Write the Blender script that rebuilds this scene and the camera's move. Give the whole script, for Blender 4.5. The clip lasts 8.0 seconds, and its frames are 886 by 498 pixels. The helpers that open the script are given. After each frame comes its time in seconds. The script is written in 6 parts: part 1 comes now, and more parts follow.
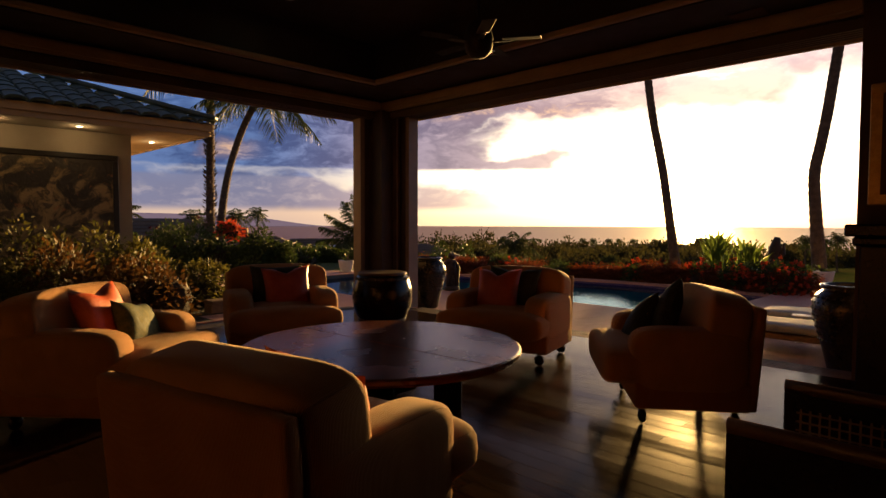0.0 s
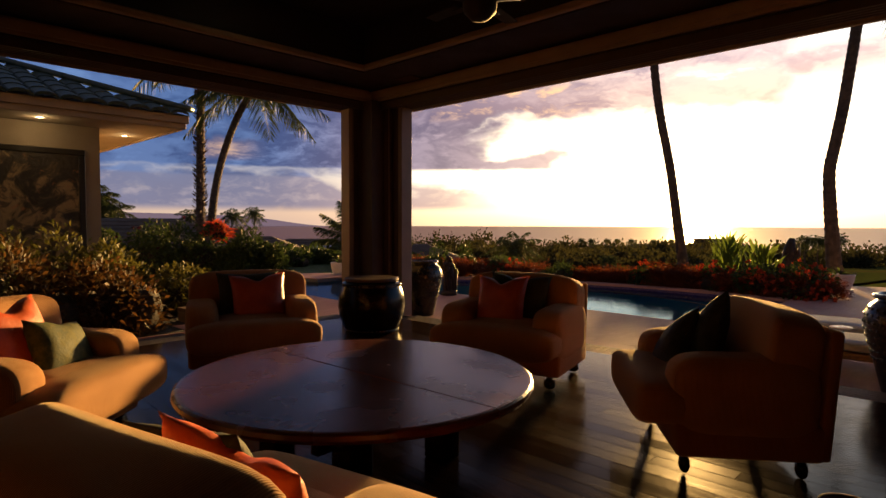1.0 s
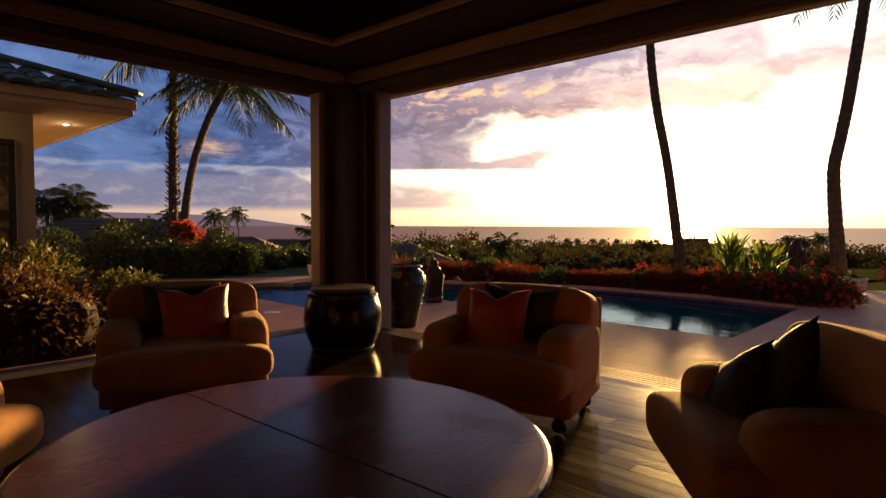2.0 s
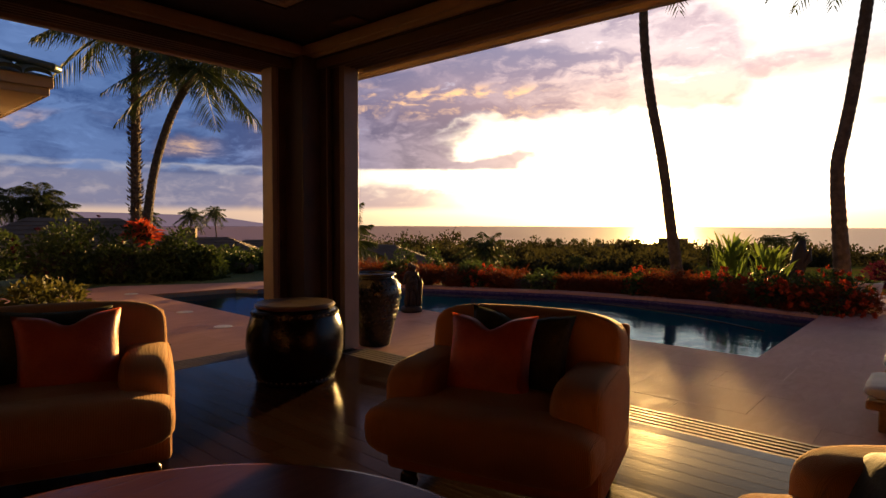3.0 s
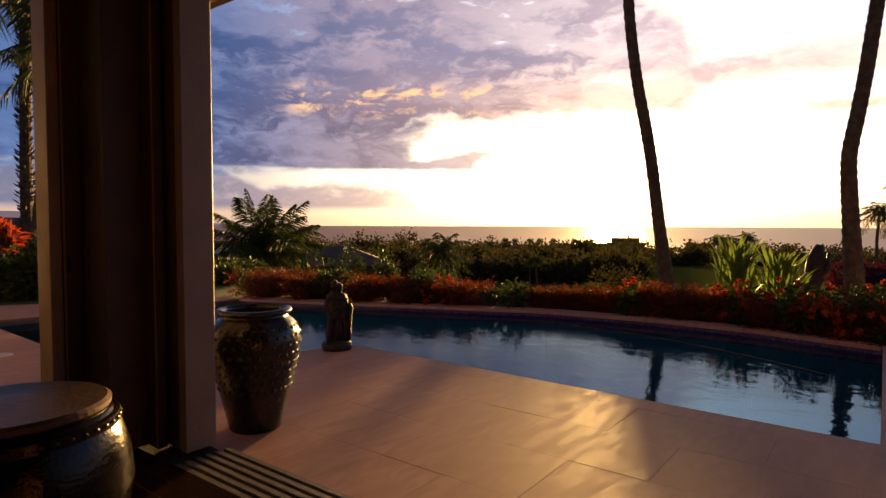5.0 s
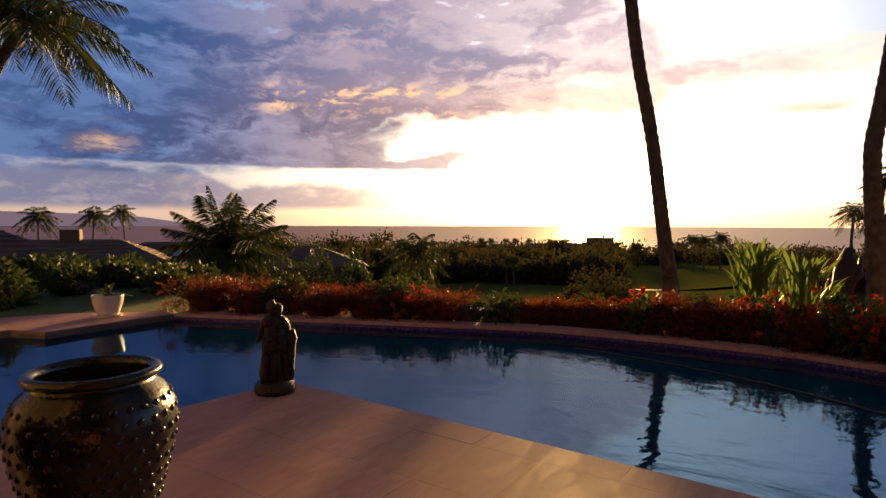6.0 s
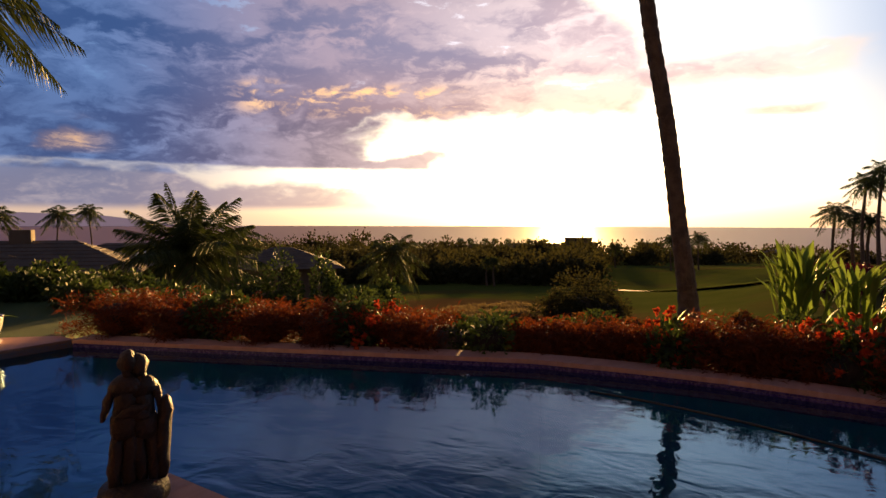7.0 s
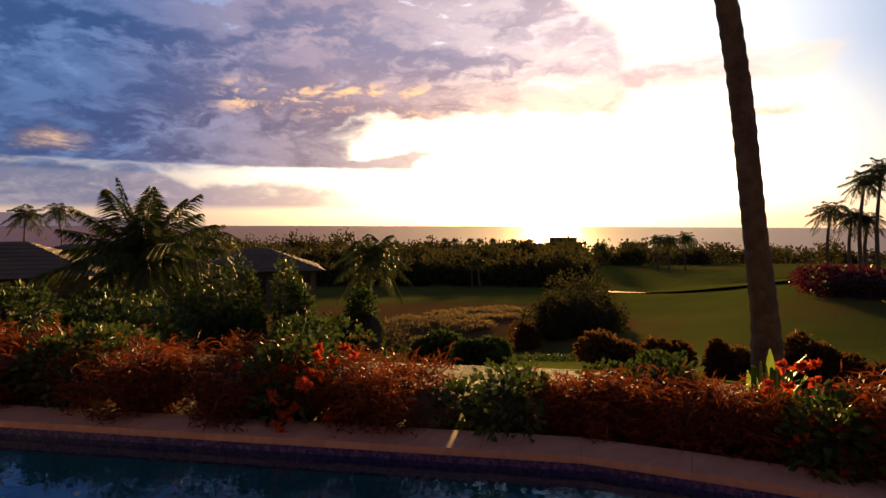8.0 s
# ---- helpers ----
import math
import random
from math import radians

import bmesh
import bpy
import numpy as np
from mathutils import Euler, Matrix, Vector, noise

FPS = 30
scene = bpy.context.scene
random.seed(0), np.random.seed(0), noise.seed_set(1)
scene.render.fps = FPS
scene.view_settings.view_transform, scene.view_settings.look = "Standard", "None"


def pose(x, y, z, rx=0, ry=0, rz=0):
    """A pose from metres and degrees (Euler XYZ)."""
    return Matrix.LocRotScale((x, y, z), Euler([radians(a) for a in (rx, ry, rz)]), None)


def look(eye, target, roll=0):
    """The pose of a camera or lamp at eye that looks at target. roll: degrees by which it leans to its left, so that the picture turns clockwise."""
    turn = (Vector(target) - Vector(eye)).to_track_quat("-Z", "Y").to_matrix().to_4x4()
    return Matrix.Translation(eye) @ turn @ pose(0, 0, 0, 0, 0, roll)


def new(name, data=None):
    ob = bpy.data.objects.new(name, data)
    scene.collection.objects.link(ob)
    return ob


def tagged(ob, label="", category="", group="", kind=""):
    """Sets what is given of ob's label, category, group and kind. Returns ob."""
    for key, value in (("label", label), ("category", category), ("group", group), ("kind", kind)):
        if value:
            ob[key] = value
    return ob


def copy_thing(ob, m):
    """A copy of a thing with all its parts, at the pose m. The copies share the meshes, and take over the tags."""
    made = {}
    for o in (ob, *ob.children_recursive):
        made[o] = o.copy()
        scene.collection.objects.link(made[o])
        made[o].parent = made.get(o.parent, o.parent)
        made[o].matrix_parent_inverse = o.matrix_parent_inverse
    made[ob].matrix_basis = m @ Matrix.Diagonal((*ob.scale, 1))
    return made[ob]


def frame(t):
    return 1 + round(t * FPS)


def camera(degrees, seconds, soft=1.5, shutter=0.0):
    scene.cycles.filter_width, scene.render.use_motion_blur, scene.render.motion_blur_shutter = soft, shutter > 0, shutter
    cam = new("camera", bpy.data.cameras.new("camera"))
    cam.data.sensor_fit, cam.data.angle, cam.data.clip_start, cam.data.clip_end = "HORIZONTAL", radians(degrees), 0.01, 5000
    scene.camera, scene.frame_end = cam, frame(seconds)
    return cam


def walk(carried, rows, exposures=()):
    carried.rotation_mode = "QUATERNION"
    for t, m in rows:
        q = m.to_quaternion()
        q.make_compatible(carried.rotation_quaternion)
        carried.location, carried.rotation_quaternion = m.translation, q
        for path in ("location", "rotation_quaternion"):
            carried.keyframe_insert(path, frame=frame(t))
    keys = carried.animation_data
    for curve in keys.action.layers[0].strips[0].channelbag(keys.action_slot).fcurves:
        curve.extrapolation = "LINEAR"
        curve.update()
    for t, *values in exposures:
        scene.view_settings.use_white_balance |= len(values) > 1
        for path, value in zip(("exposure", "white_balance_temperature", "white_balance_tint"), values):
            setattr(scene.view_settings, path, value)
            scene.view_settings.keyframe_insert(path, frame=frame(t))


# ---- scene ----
ROLL = 0.17
ROWS = [
    (0, pose(-5.855, -7.077, 1.258, 87.48, 0.00, -45.32)),
    (0.5, pose(-5.590, -6.848, 1.256, 87.48, 0.00, -45.39)),
    (1, pose(-5.310, -6.578, 1.262, 87.48, 0.00, -45.49)),
    (1.5, pose(-4.978, -6.270, 1.263, 87.48, 0.00, -46.09)),
    (3, pose(-3.787, -5.229, 1.270, 87.48, 0.00, -48.61)),
    (3.5, pose(-3.310, -4.846, 1.272, 87.48, 0.00, -49.74)),
    (4, pose(-2.803, -4.445, 1.271, 87.48, 0.00, -50.86)),
    (4.5, pose(-2.310, -4.117, 1.282, 87.48, 0.00, -51.81)),
    (6, pose(-0.525, -2.808, 1.294, 87.48, 0.00, -55.24)),
    (6.5, pose(0.177, -2.359, 1.302, 87.48, 0.00, -56.34)),
    (7, pose(0.982, -1.846, 1.300, 87.48, 0.00, -57.29)),
    (7.5, pose(1.976, -1.201, 1.289, 87.48, 0.00, -58.10)),
    (8, pose(3.133, -0.483, 1.278, 87.48, 0.00, -58.81)),
]
cam = camera(74.5, 8.0)
walk(cam, [(t, m @ pose(0, 0, 0, 0, 0, ROLL)) for t, m in ROWS], ((0.0, 0.90), (8.0, 0.90)))

# ---- world and sun ----
SUN_AZ, SUN_EL, GLOW_AZ = 69.3, 3.2, 67.2
S_DIR = Vector((math.sin(radians(GLOW_AZ)), math.cos(radians(GLOW_AZ)), 0))
R_DIR = Vector((S_DIR.y, -S_DIR.x, 0))


class Nodes:
    """Short hand for node trees: every call returns an output socket."""

    def __init__(self, tree):
        self.t, self.n, self.l = tree, tree.nodes, tree.links
        self.n.clear()

    def put(self, sock, v):
        if isinstance(v, bpy.types.NodeSocket):
            self.l.new(v, sock)
        elif isinstance(v, (tuple, list)) and len(v) == 3 and len(sock.default_value) == 4:
            sock.default_value = (*v, 1)
        else:
            sock.default_value = v

    def add(self, kind, out=0, ins=None):
        nd = self.n.new(kind)
        for key, v in (ins or {}).items():
            self.put(nd.inputs[key], v)
        return nd.outputs[out]

    def m(self, op, a, b=0.0, c=0.0):
        o = self.add("ShaderNodeMath", 0, {0: a, 1: b, 2: c})
        o.node.operation = op
        return o

    def sm(self, v, lo, hi, a=0.0, b=1.0):
        """smooth step from a to b as v goes from lo to hi"""
        o = self.add("ShaderNodeMapRange", 0, {0: v, 1: lo, 2: hi, 3: a, 4: b})
        o.node.interpolation_type = "SMOOTHSTEP"
        return o

    def mix(self, f, a, b, blend="MIX"):
        nd = self.n.new("ShaderNodeMix")
        nd.data_type, nd.blend_type, nd.clamp_factor = "RGBA", blend, False
        for key, v in ((0, f), (6, a), (7, b)):
            self.put(nd.inputs[key], v)
        return nd.outputs[2]

    def noise(self, vec, scale, detail=4, rough=0.55, out=0, distortion=0.0):
        return self.add("ShaderNodeTexNoise", out, {"Vector": vec, "Scale": scale, "Detail": detail, "Roughness": rough, "Distortion": distortion})

    def dot(self, vec, d):
        o = self.add("ShaderNodeVectorMath", 1, {0: vec, 1: tuple(d)})
        o.node.operation = "DOT_PRODUCT"
        return o


def build_world():
    w = bpy.data.worlds.new("evening_sky")
    w.use_nodes = True
    scene.world = w
    k = Nodes(w.node_tree)
    d = k.add("ShaderNodeTexCoord", "Generated")
    sky = k.add("ShaderNodeTexSky")
    air = sky.node
    air.sky_type, air.sun_disc, air.altitude, air.dust_density = "NISHITA", False, 100.0, 1.5
    air.sun_elevation, air.sun_rotation = radians(SUN_EL), radians(SUN_AZ)
    deg = 180 / math.pi
    u = k.m("MULTIPLY", k.m("ARCTAN2", k.dot(d, R_DIR), k.dot(d, S_DIR)), deg)
    v = k.m("MULTIPLY", k.m("ARCSINE", k.dot(d, (0, 0, 1))), deg)
    # turbulence in sky degrees, stretched along the horizon
    uv = k.add("ShaderNodeCombineXYZ", 0, {0: k.m("MULTIPLY", u, 0.11), 1: k.m("MULTIPLY", v, 0.21), 2: 0.0})
    n1 = k.m("SUBTRACT", k.noise(uv, 1.0, 4, 0.5), 0.5)
    n2 = k.m("SUBTRACT", k.noise(uv, 2.4, 6, 0.54, distortion=0.2), 0.5)
    uw = k.m("ADD", u, k.m("ADD", k.m("MULTIPLY", n1, 11.0), k.m("MULTIPLY", n2, 5.0)))
    vw = k.m("ADD", v, k.m("ADD", k.m("MULTIPLY", n1, 4.0), k.m("MULTIPLY", n2, 2.4)))
    au = k.m("ABSOLUTE", u)
    # clear sky behind the clouds
    base = k.mix(k.sm(v, 0.5, 9.0), (1.15, 0.86, 0.72), (0.22, 0.46, 0.98))
    warm = k.mix(k.sm(v, 0.2, 3.2), (2.3, 1.50, 0.88), k.mix(k.sm(v, 8.0, 15.0), (3.4, 3.0, 2.3), (2.2, 2.2, 2.2)))
    base = k.mix(k.m("MULTIPLY", k.sm(au, 10.0, 38.0, 1.0, 0.0), k.m("MAXIMUM", k.sm(v, 7.0, 11.0, 1.0, 0.25), k.sm(u, -14.0, 4.0))), base, warm)
    base = k.mix(0.10, base, sky, "ADD")
    # cloud banks: lower bank with its tip, upper deck, tapering wedge, low strips, high cover
    low_bank = k.m("MULTIPLY", k.sm(k.m("ADD", v, k.m("ADD", k.m("MULTIPLY", n2, 2.2), k.m("MULTIPLY", n1, 2.0))), 4.6, 5.6), k.m("MULTIPLY", k.sm(vw, 9.0, 10.6, 1.0, 0.0), k.sm(uw, -18.0, -14.0, 1.0, 0.0)))
    tip = k.m("MULTIPLY", k.sm(k.m("ADD", v, k.m("MULTIPLY", n2, 0.6)), 4.9, 5.4), k.m("MULTIPLY", k.sm(vw, 6.0, 6.9, 1.0, 0.0), k.sm(uw, -12.5, -10.0, 1.0, 0.0)))
    top = k.sm(u, -8.0, 14.0, 26.0, 15.0)
    floor_v = k.sm(u, -30.0, -13.0, 6.5, 10.1)
    deck = k.m("MULTIPLY", k.sm(k.m("SUBTRACT", vw, floor_v), -0.5, 0.5), k.m("MULTIPLY", k.sm(uw, 7.0, 12.0, 1.0, 0.0), k.sm(k.m("SUBTRACT", vw, top), -1.2, 1.2, 1.0, 0.0)))
    wedge = k.m("MULTIPLY", k.sm(k.m("ABSOLUTE", k.m("SUBTRACT", k.m("ADD", v, k.m("MULTIPLY", n2, 1.6)), 13.4)), 0.5, 1.7, 1.0, 0.0), k.m("MULTIPLY", k.sm(u, 5.0, 9.0), k.sm(uw, 19.0, 27.0, 1.0, 0.0)))
    wisp = k.m("MULTIPLY", k.sm(k.m("ABSOLUTE", k.m("SUBTRACT", k.m("ADD", v, k.m("MULTIPLY", n2, 0.8)), 9.6)), 0.15, 0.6, 1.0, 0.0), k.m("MULTIPLY", k.sm(u, 15.0, 19.0), k.sm(u, 21.5, 24.0, 1.0, 0.0)))
    roof = k.sm(u, -36.0, -29.0, 5.0, 3.4)
    strips = k.m("MULTIPLY", k.sm(k.m("ADD", n1, k.m("MULTIPLY", n2, 0.7)), -0.34, -0.06), k.m("MULTIPLY", k.m("MULTIPLY", k.sm(v, 0.9, 1.8), k.sm(k.m("SUBTRACT", vw, roof), -0.5, 0.5, 1.0, 0.0)), k.m("MULTIPLY", k.sm(uw, -22.0, -10.0, 1.0, 0.0), 0.9)))
    gaps = k.sm(k.m("ADD", n1, k.m("MULTIPLY", n2, 0.8)), -0.34, -0.20)
    deck = k.m("MULTIPLY", deck, gaps)
    dens = low_bank
    for bank in (tip, deck, wedge, wisp, strips):
        dens = k.m("MAXIMUM", dens, bank)
    dens = k.m("MULTIPLY", dens, 0.96)
    # relief of the cloud masses, lit from the sun's side; h falls off where the cover thins
    wx = k.m("ADD", k.m("MULTIPLY", u, 0.085), k.m("MULTIPLY", n1, 0.55))
    wy = k.m("ADD", k.m("MULTIPLY", v, 0.20), k.m("MULTIPLY", n2, 0.35))
    h = k.noise(k.add("ShaderNodeCombineXYZ", 0, {0: wx, 1: wy, 2: 2.0}), 1.15, 7, 0.50)
    h_sun = k.noise(k.add("ShaderNodeCombineXYZ", 0, {0: k.m("ADD", wx, 0.15), 1: k.m("ADD", wy, -0.17), 2: 2.0}), 1.15, 7, 0.50)
    g = k.noise(k.add("ShaderNodeCombineXYZ", 0, {0: wx, 1: wy, 2: 7.0}), 3.4, 7, 0.60)
    g_sun = k.noise(k.add("ShaderNodeCombineXYZ", 0, {0: k.m("ADD", wx, 0.05), 1: k.m("ADD", wy, -0.06), 2: 7.0}), 3.4, 7, 0.60)
    rise = k.m("ADD", k.m("SUBTRACT", h, h_sun), k.m("MULTIPLY", k.m("SUBTRACT", g, g_sun), 0.75))
    relief = k.sm(rise, -0.03, 0.20)
    streak = k.add("ShaderNodeCombineXYZ", 0, {0: k.m("MULTIPLY", u, 0.07), 1: k.m("MULTIPLY", v, 0.55), 2: 4.0})
    n4 = k.noise(streak, 1.0, 6, 0.58, distortion=0.6)
    thick = k.sm(k.m("ADD", k.m("MULTIPLY", h, 0.62), k.m("MULTIPLY", g, 0.38)), 0.40, 0.58)
    # colour: slate far from the sun, mauve and then peach near it
    dark = k.mix(k.sm(u, -40.0, -8.0), (0.075, 0.165, 0.46), k.mix(k.sm(v, 10.0, 17.0), (0.98, 0.62, 0.64), (0.64, 0.55, 0.78)))
    dark = k.mix(k.sm(u, -10.0, 8.0), dark, k.mix(k.sm(v, 10.0, 15.0), (2.2, 1.35, 1.0), (1.45, 1.05, 1.12)))
    dark = k.mix(k.m("MULTIPLY", k.sm(v, 9.0, 12.0, 0.75, 0.0), k.sm(u, -20.0, -9.0, 1.0, 0.0)), dark, k.mix(k.sm(u, -44.0, -16.0), (0.085, 0.145, 0.40), (0.31, 0.22, 0.35)))
    lit = k.mix(k.sm(u, -42.0, -18.0), (0.32, 0.52, 1.05), (1.25, 0.90, 1.00))
    lit = k.mix(k.sm(u, -20.0, 2.0), lit, k.mix(k.sm(v, 10.0, 18.0), (3.4, 2.3, 1.65), (2.6, 2.05, 1.95)))
    pale = k.mix(k.sm(u, -36.0, -8.0), (0.42, 0.72, 1.30), (2.6, 2.5, 2.7))
    cloud = k.mix(k.m("MULTIPLY", k.sm(thick, 0.0, 1.0, 1.0, 0.0), 0.55), dark, lit)
    cloud = k.mix(k.m("MULTIPLY", relief, 0.66), cloud, lit)
    # small rifts that show the clear sky, most of all high in the deck
    rift = k.m("MULTIPLY", k.sm(k.m("ADD", k.m("ADD", k.m("MULTIPLY", h, 0.35), k.m("MULTIPLY", n4, 0.30)), k.m("MULTIPLY", g, 0.35)), 0.395, 0.435, 1.0, 0.0), k.sm(v, 9.0, 15.0, 0.10, 0.50))
    cloud = k.mix(rift, cloud, pale)
    edge = k.m("MULTIPLY", k.sm(dens, 0.15, 0.85, 1.0, 0.0), k.sm(u, -32.0, -14.0))
    cloud = k.mix(edge, cloud, (3.0, 1.8, 0.85))
    fire = k.m("MULTIPLY", k.sm(h, 0.50, 0.60), k.m("MULTIPLY", k.m("MULTIPLY", k.sm(v, 5.6, 6.4), k.sm(v, 7.2, 9.4, 1.0, 0.0)), k.m("MULTIPLY", k.sm(u, -62.0, -56.0), k.sm(u, -43.0, -38.0, 1.0, 0.0))))
    ember = k.m("MULTIPLY", relief, k.m("MULTIPLY", k.m("MULTIPLY", k.sm(v, 9.5, 11.0), k.sm(v, 12.2, 13.6, 1.0, 0.0)), k.m("MULTIPLY", k.sm(u, -31.0, -26.0), k.sm(u, -12.0, -6.0, 1.0, 0.0))))
    cloud = k.mix(k.m("MULTIPLY", fire, k.m("ADD", k.m("MULTIPLY", relief, 0.75), 0.15)), cloud, (1.9, 1.05, 0.42))
    cloud = k.mix(k.m("MULTIPLY", ember, 0.85), cloud, (3.2, 1.75, 0.62))
    cloud = k.mix(k.m("MULTIPLY", strips, k.sm(v, 4.2, 4.6, 1.0, 0.0)), cloud, k.mix(k.m("MULTIPLY", relief, 0.7), k.mix(k.sm(u, -42.0, -18.0), (0.30, 0.33, 0.58), (1.25, 0.82, 0.74)), k.mix(k.sm(u, -42.0, -18.0), (0.85, 0.72, 0.80), (2.0, 1.35, 0.98))))
    col = k.mix(dens, base, cloud)
    # the bright haze round the sun, thinner before the clouds
    e = k.m("ADD", k.m("POWER", k.m("DIVIDE", u, 17.0), 2.0), k.m("POWER", k.m("DIVIDE", k.m("SUBTRACT", v, 4.0), 4.6), 2.0))
    halo = k.m("MULTIPLY", k.m("EXPONENT", k.m("MULTIPLY", e, -1.0)), k.m("SUBTRACT", 5.5, k.m("MULTIPLY", dens, 5.0)))
    col = k.mix(halo, col, (1.0, 0.76, 0.45), "ADD")
    e2 = k.m("ADD", k.m("POWER", k.m("DIVIDE", u, 4.0), 2.0), k.m("POWER", k.m("DIVIDE", k.m("SUBTRACT", v, 1.2), 2.6), 2.0))
    core = k.m("MULTIPLY", k.m("EXPONENT", k.m("MULTIPLY", e2, -1.0)), 14.0)
    col = k.mix(core, col, (1.0, 0.72, 0.30), "ADD")
    # overhead and behind, an even dusky cover
    col = k.mix(k.sm(v, 19.0, 27.0), col, k.mix(k.sm(n1, -0.02, 0.10), (0.055, 0.10, 0.20), (0.10, 0.10, 0.16)))
    col = k.mix(k.sm(au, 60.0, 100.0), col, (0.20, 0.19, 0.27))
    col = k.mix(k.sm(v, -2.0, -0.3), (0.05, 0.05, 0.06), col)
    out = k.add("ShaderNodeBackground", 0, {"Color": col, "Strength": SKY})
    o = k.n.new("ShaderNodeOutputWorld")
    k.l.new(out, o.inputs["Surface"])


SKY = 0.29
build_world()
sun = new("sun", bpy.data.lights.new("sun", "SUN"))
sun.data.energy, sun.data.angle, sun.data.color = 8.0, radians(3.0), (1.0, 0.56, 0.17)
sun.matrix_world = look((0, 0, 0), tuple(-Vector((math.sin(radians(SUN_AZ)) * math.cos(radians(SUN_EL)), math.cos(radians(SUN_AZ)) * math.cos(radians(SUN_EL)), math.sin(radians(SUN_EL))))))

# ---- materials ----
def material(name):
    mt = bpy.data.materials.new(name)
    mt.use_nodes = True
    k = Nodes(mt.node_tree)
    o = k.n.new("ShaderNodeOutputMaterial")
    return mt, k, o


def principled(k, o, color, rough=0.6, metal=0.0, bump=None, bump_d=0.01, spec=0.5, extra=None):
    b = k.n.new("ShaderNodeBsdfPrincipled")
    k.put(b.inputs["Base Color"], color)
    k.put(b.inputs["Roughness"], rough)
    k.put(b.inputs["Metallic"], metal)
    k.put(b.inputs["Specular IOR Level"], spec)
    if bump is not None:
        k.put(b.inputs["Normal"], k.add("ShaderNodeBump", 0, {"Height": bump, "Distance": bump_d, "Strength": 1.0}))
    for key, v in (extra or {}).items():
        k.put(b.inputs[key], v)
    k.l.new(b.outputs[0], o.inputs["Surface"])
    return b


def coords(k, which="Object"):
    return k.add("ShaderNodeTexCoord", which)


def plain(name, c1, c2, scale=6.0, rough=0.6, metal=0.0, bump_d=0.002, spec=0.5, fine=60.0, world=False):
    """Two tones blended by noise at two scales, with fine relief."""
    mt, k, o = material(name)
    p = k.add("ShaderNodeNewGeometry", "Position") if world else coords(k)
    a = k.noise(p, scale, 5)
    b = k.noise(p, fine, 3)
    f = k.sm(k.m("ADD", k.m("MULTIPLY", a, 0.75), k.m("MULTIPLY", b, 0.25)), 0.35, 0.65)
    r = k.sm(a, 0.3, 0.7, max(rough - 0.08, 0.03), min(rough + 0.08, 1))
    principled(k, o, k.mix(f, c1, c2), r, metal, b, bump_d, spec)
    return mt


def corduroy(name, c1, c2):
    mt, k, o = material(name)
    p = coords(k)
    side = k.m("ABSOLUTE", k.dot(coords(k, "Normal"), (1, 0, 0)))
    across = k.mix(k.sm(side, 0.68, 0.74), k.dot(p, (1, 0, 0)), k.dot(p, (0, 1, 0)))
    rib = k.m("ADD", k.m("MULTIPLY", across, 1050.0), k.m("MULTIPLY", k.noise(p, 7.0, 2), 3.0))
    w = k.m("ADD", k.m("MULTIPLY", k.m("SINE", rib), 0.5), 0.5)
    n = k.noise(p, 5.0, 4)
    f = k.m("ADD", k.m("MULTIPLY", w, 0.28), k.m("MULTIPLY", n, 0.72))
    principled(k, o, k.mix(k.sm(f, 0.25, 0.75), c1, c2), 0.85, 0.0, k.m("ADD", w, k.m("MULTIPLY", n, 4.0)), 0.0013, 0.2,
               {"Sheen Weight": 0.35, "Sheen Roughness": 0.4, "Sheen Tint": (1.0, 0.85, 0.6, 1)})
    return mt


def floor_wood():
    mt, k, o = material("stained_plank")
    p = coords(k)
    rnd = k.add("ShaderNodeObjectInfo", "Random")
    isl = k.add("ShaderNodeNewGeometry", "Random Per Island")
    tone = k.m("FRACT", k.m("ADD", rnd, isl))
    st = k.add("ShaderNodeVectorMath", 0, {0: p, 1: (14.0, 0.9, 14.0)})
    st.node.operation = "MULTIPLY"
    g = k.noise(st, 2.0, 6, 0.65, distortion=0.4)
    c = k.mix(g, (0.012, 0.005, 0.003), (0.038, 0.017, 0.008))
    c = k.mix(k.m("MULTIPLY", tone, 0.6), c, (0.032, 0.016, 0.009))
    principled(k, o, c, k.m("ADD", k.sm(g, 0.3, 0.75, 0.11, 0.17), k.m("MULTIPLY", tone, 0.10)), 0.0, g, 0.0004, 0.07)
    return mt


def table_wood():
    mt, k, o = material("polished_mahogany")
    p = coords(k)
    st = k.add("ShaderNodeVectorMath", 0, {0: p, 1: (1.2, 9.0, 3.0)})
    st.node.operation = "MULTIPLY"
    g = k.noise(st, 2.2, 7, 0.62, distortion=0.8)
    big = k.noise(p, 2.0, 3)
    c = k.mix(g, (0.075, 0.018, 0.008), (0.21, 0.062, 0.024))
    c = k.mix(k.sm(big, 0.3, 0.75, 0.0, 0.35), c, (0.12, 0.030, 0.014))
    principled(k, o, c, k.sm(k.noise(p, 3.0, 3), 0.3, 0.7, 0.20, 0.30), 0.0, g, 0.0006)
    return mt


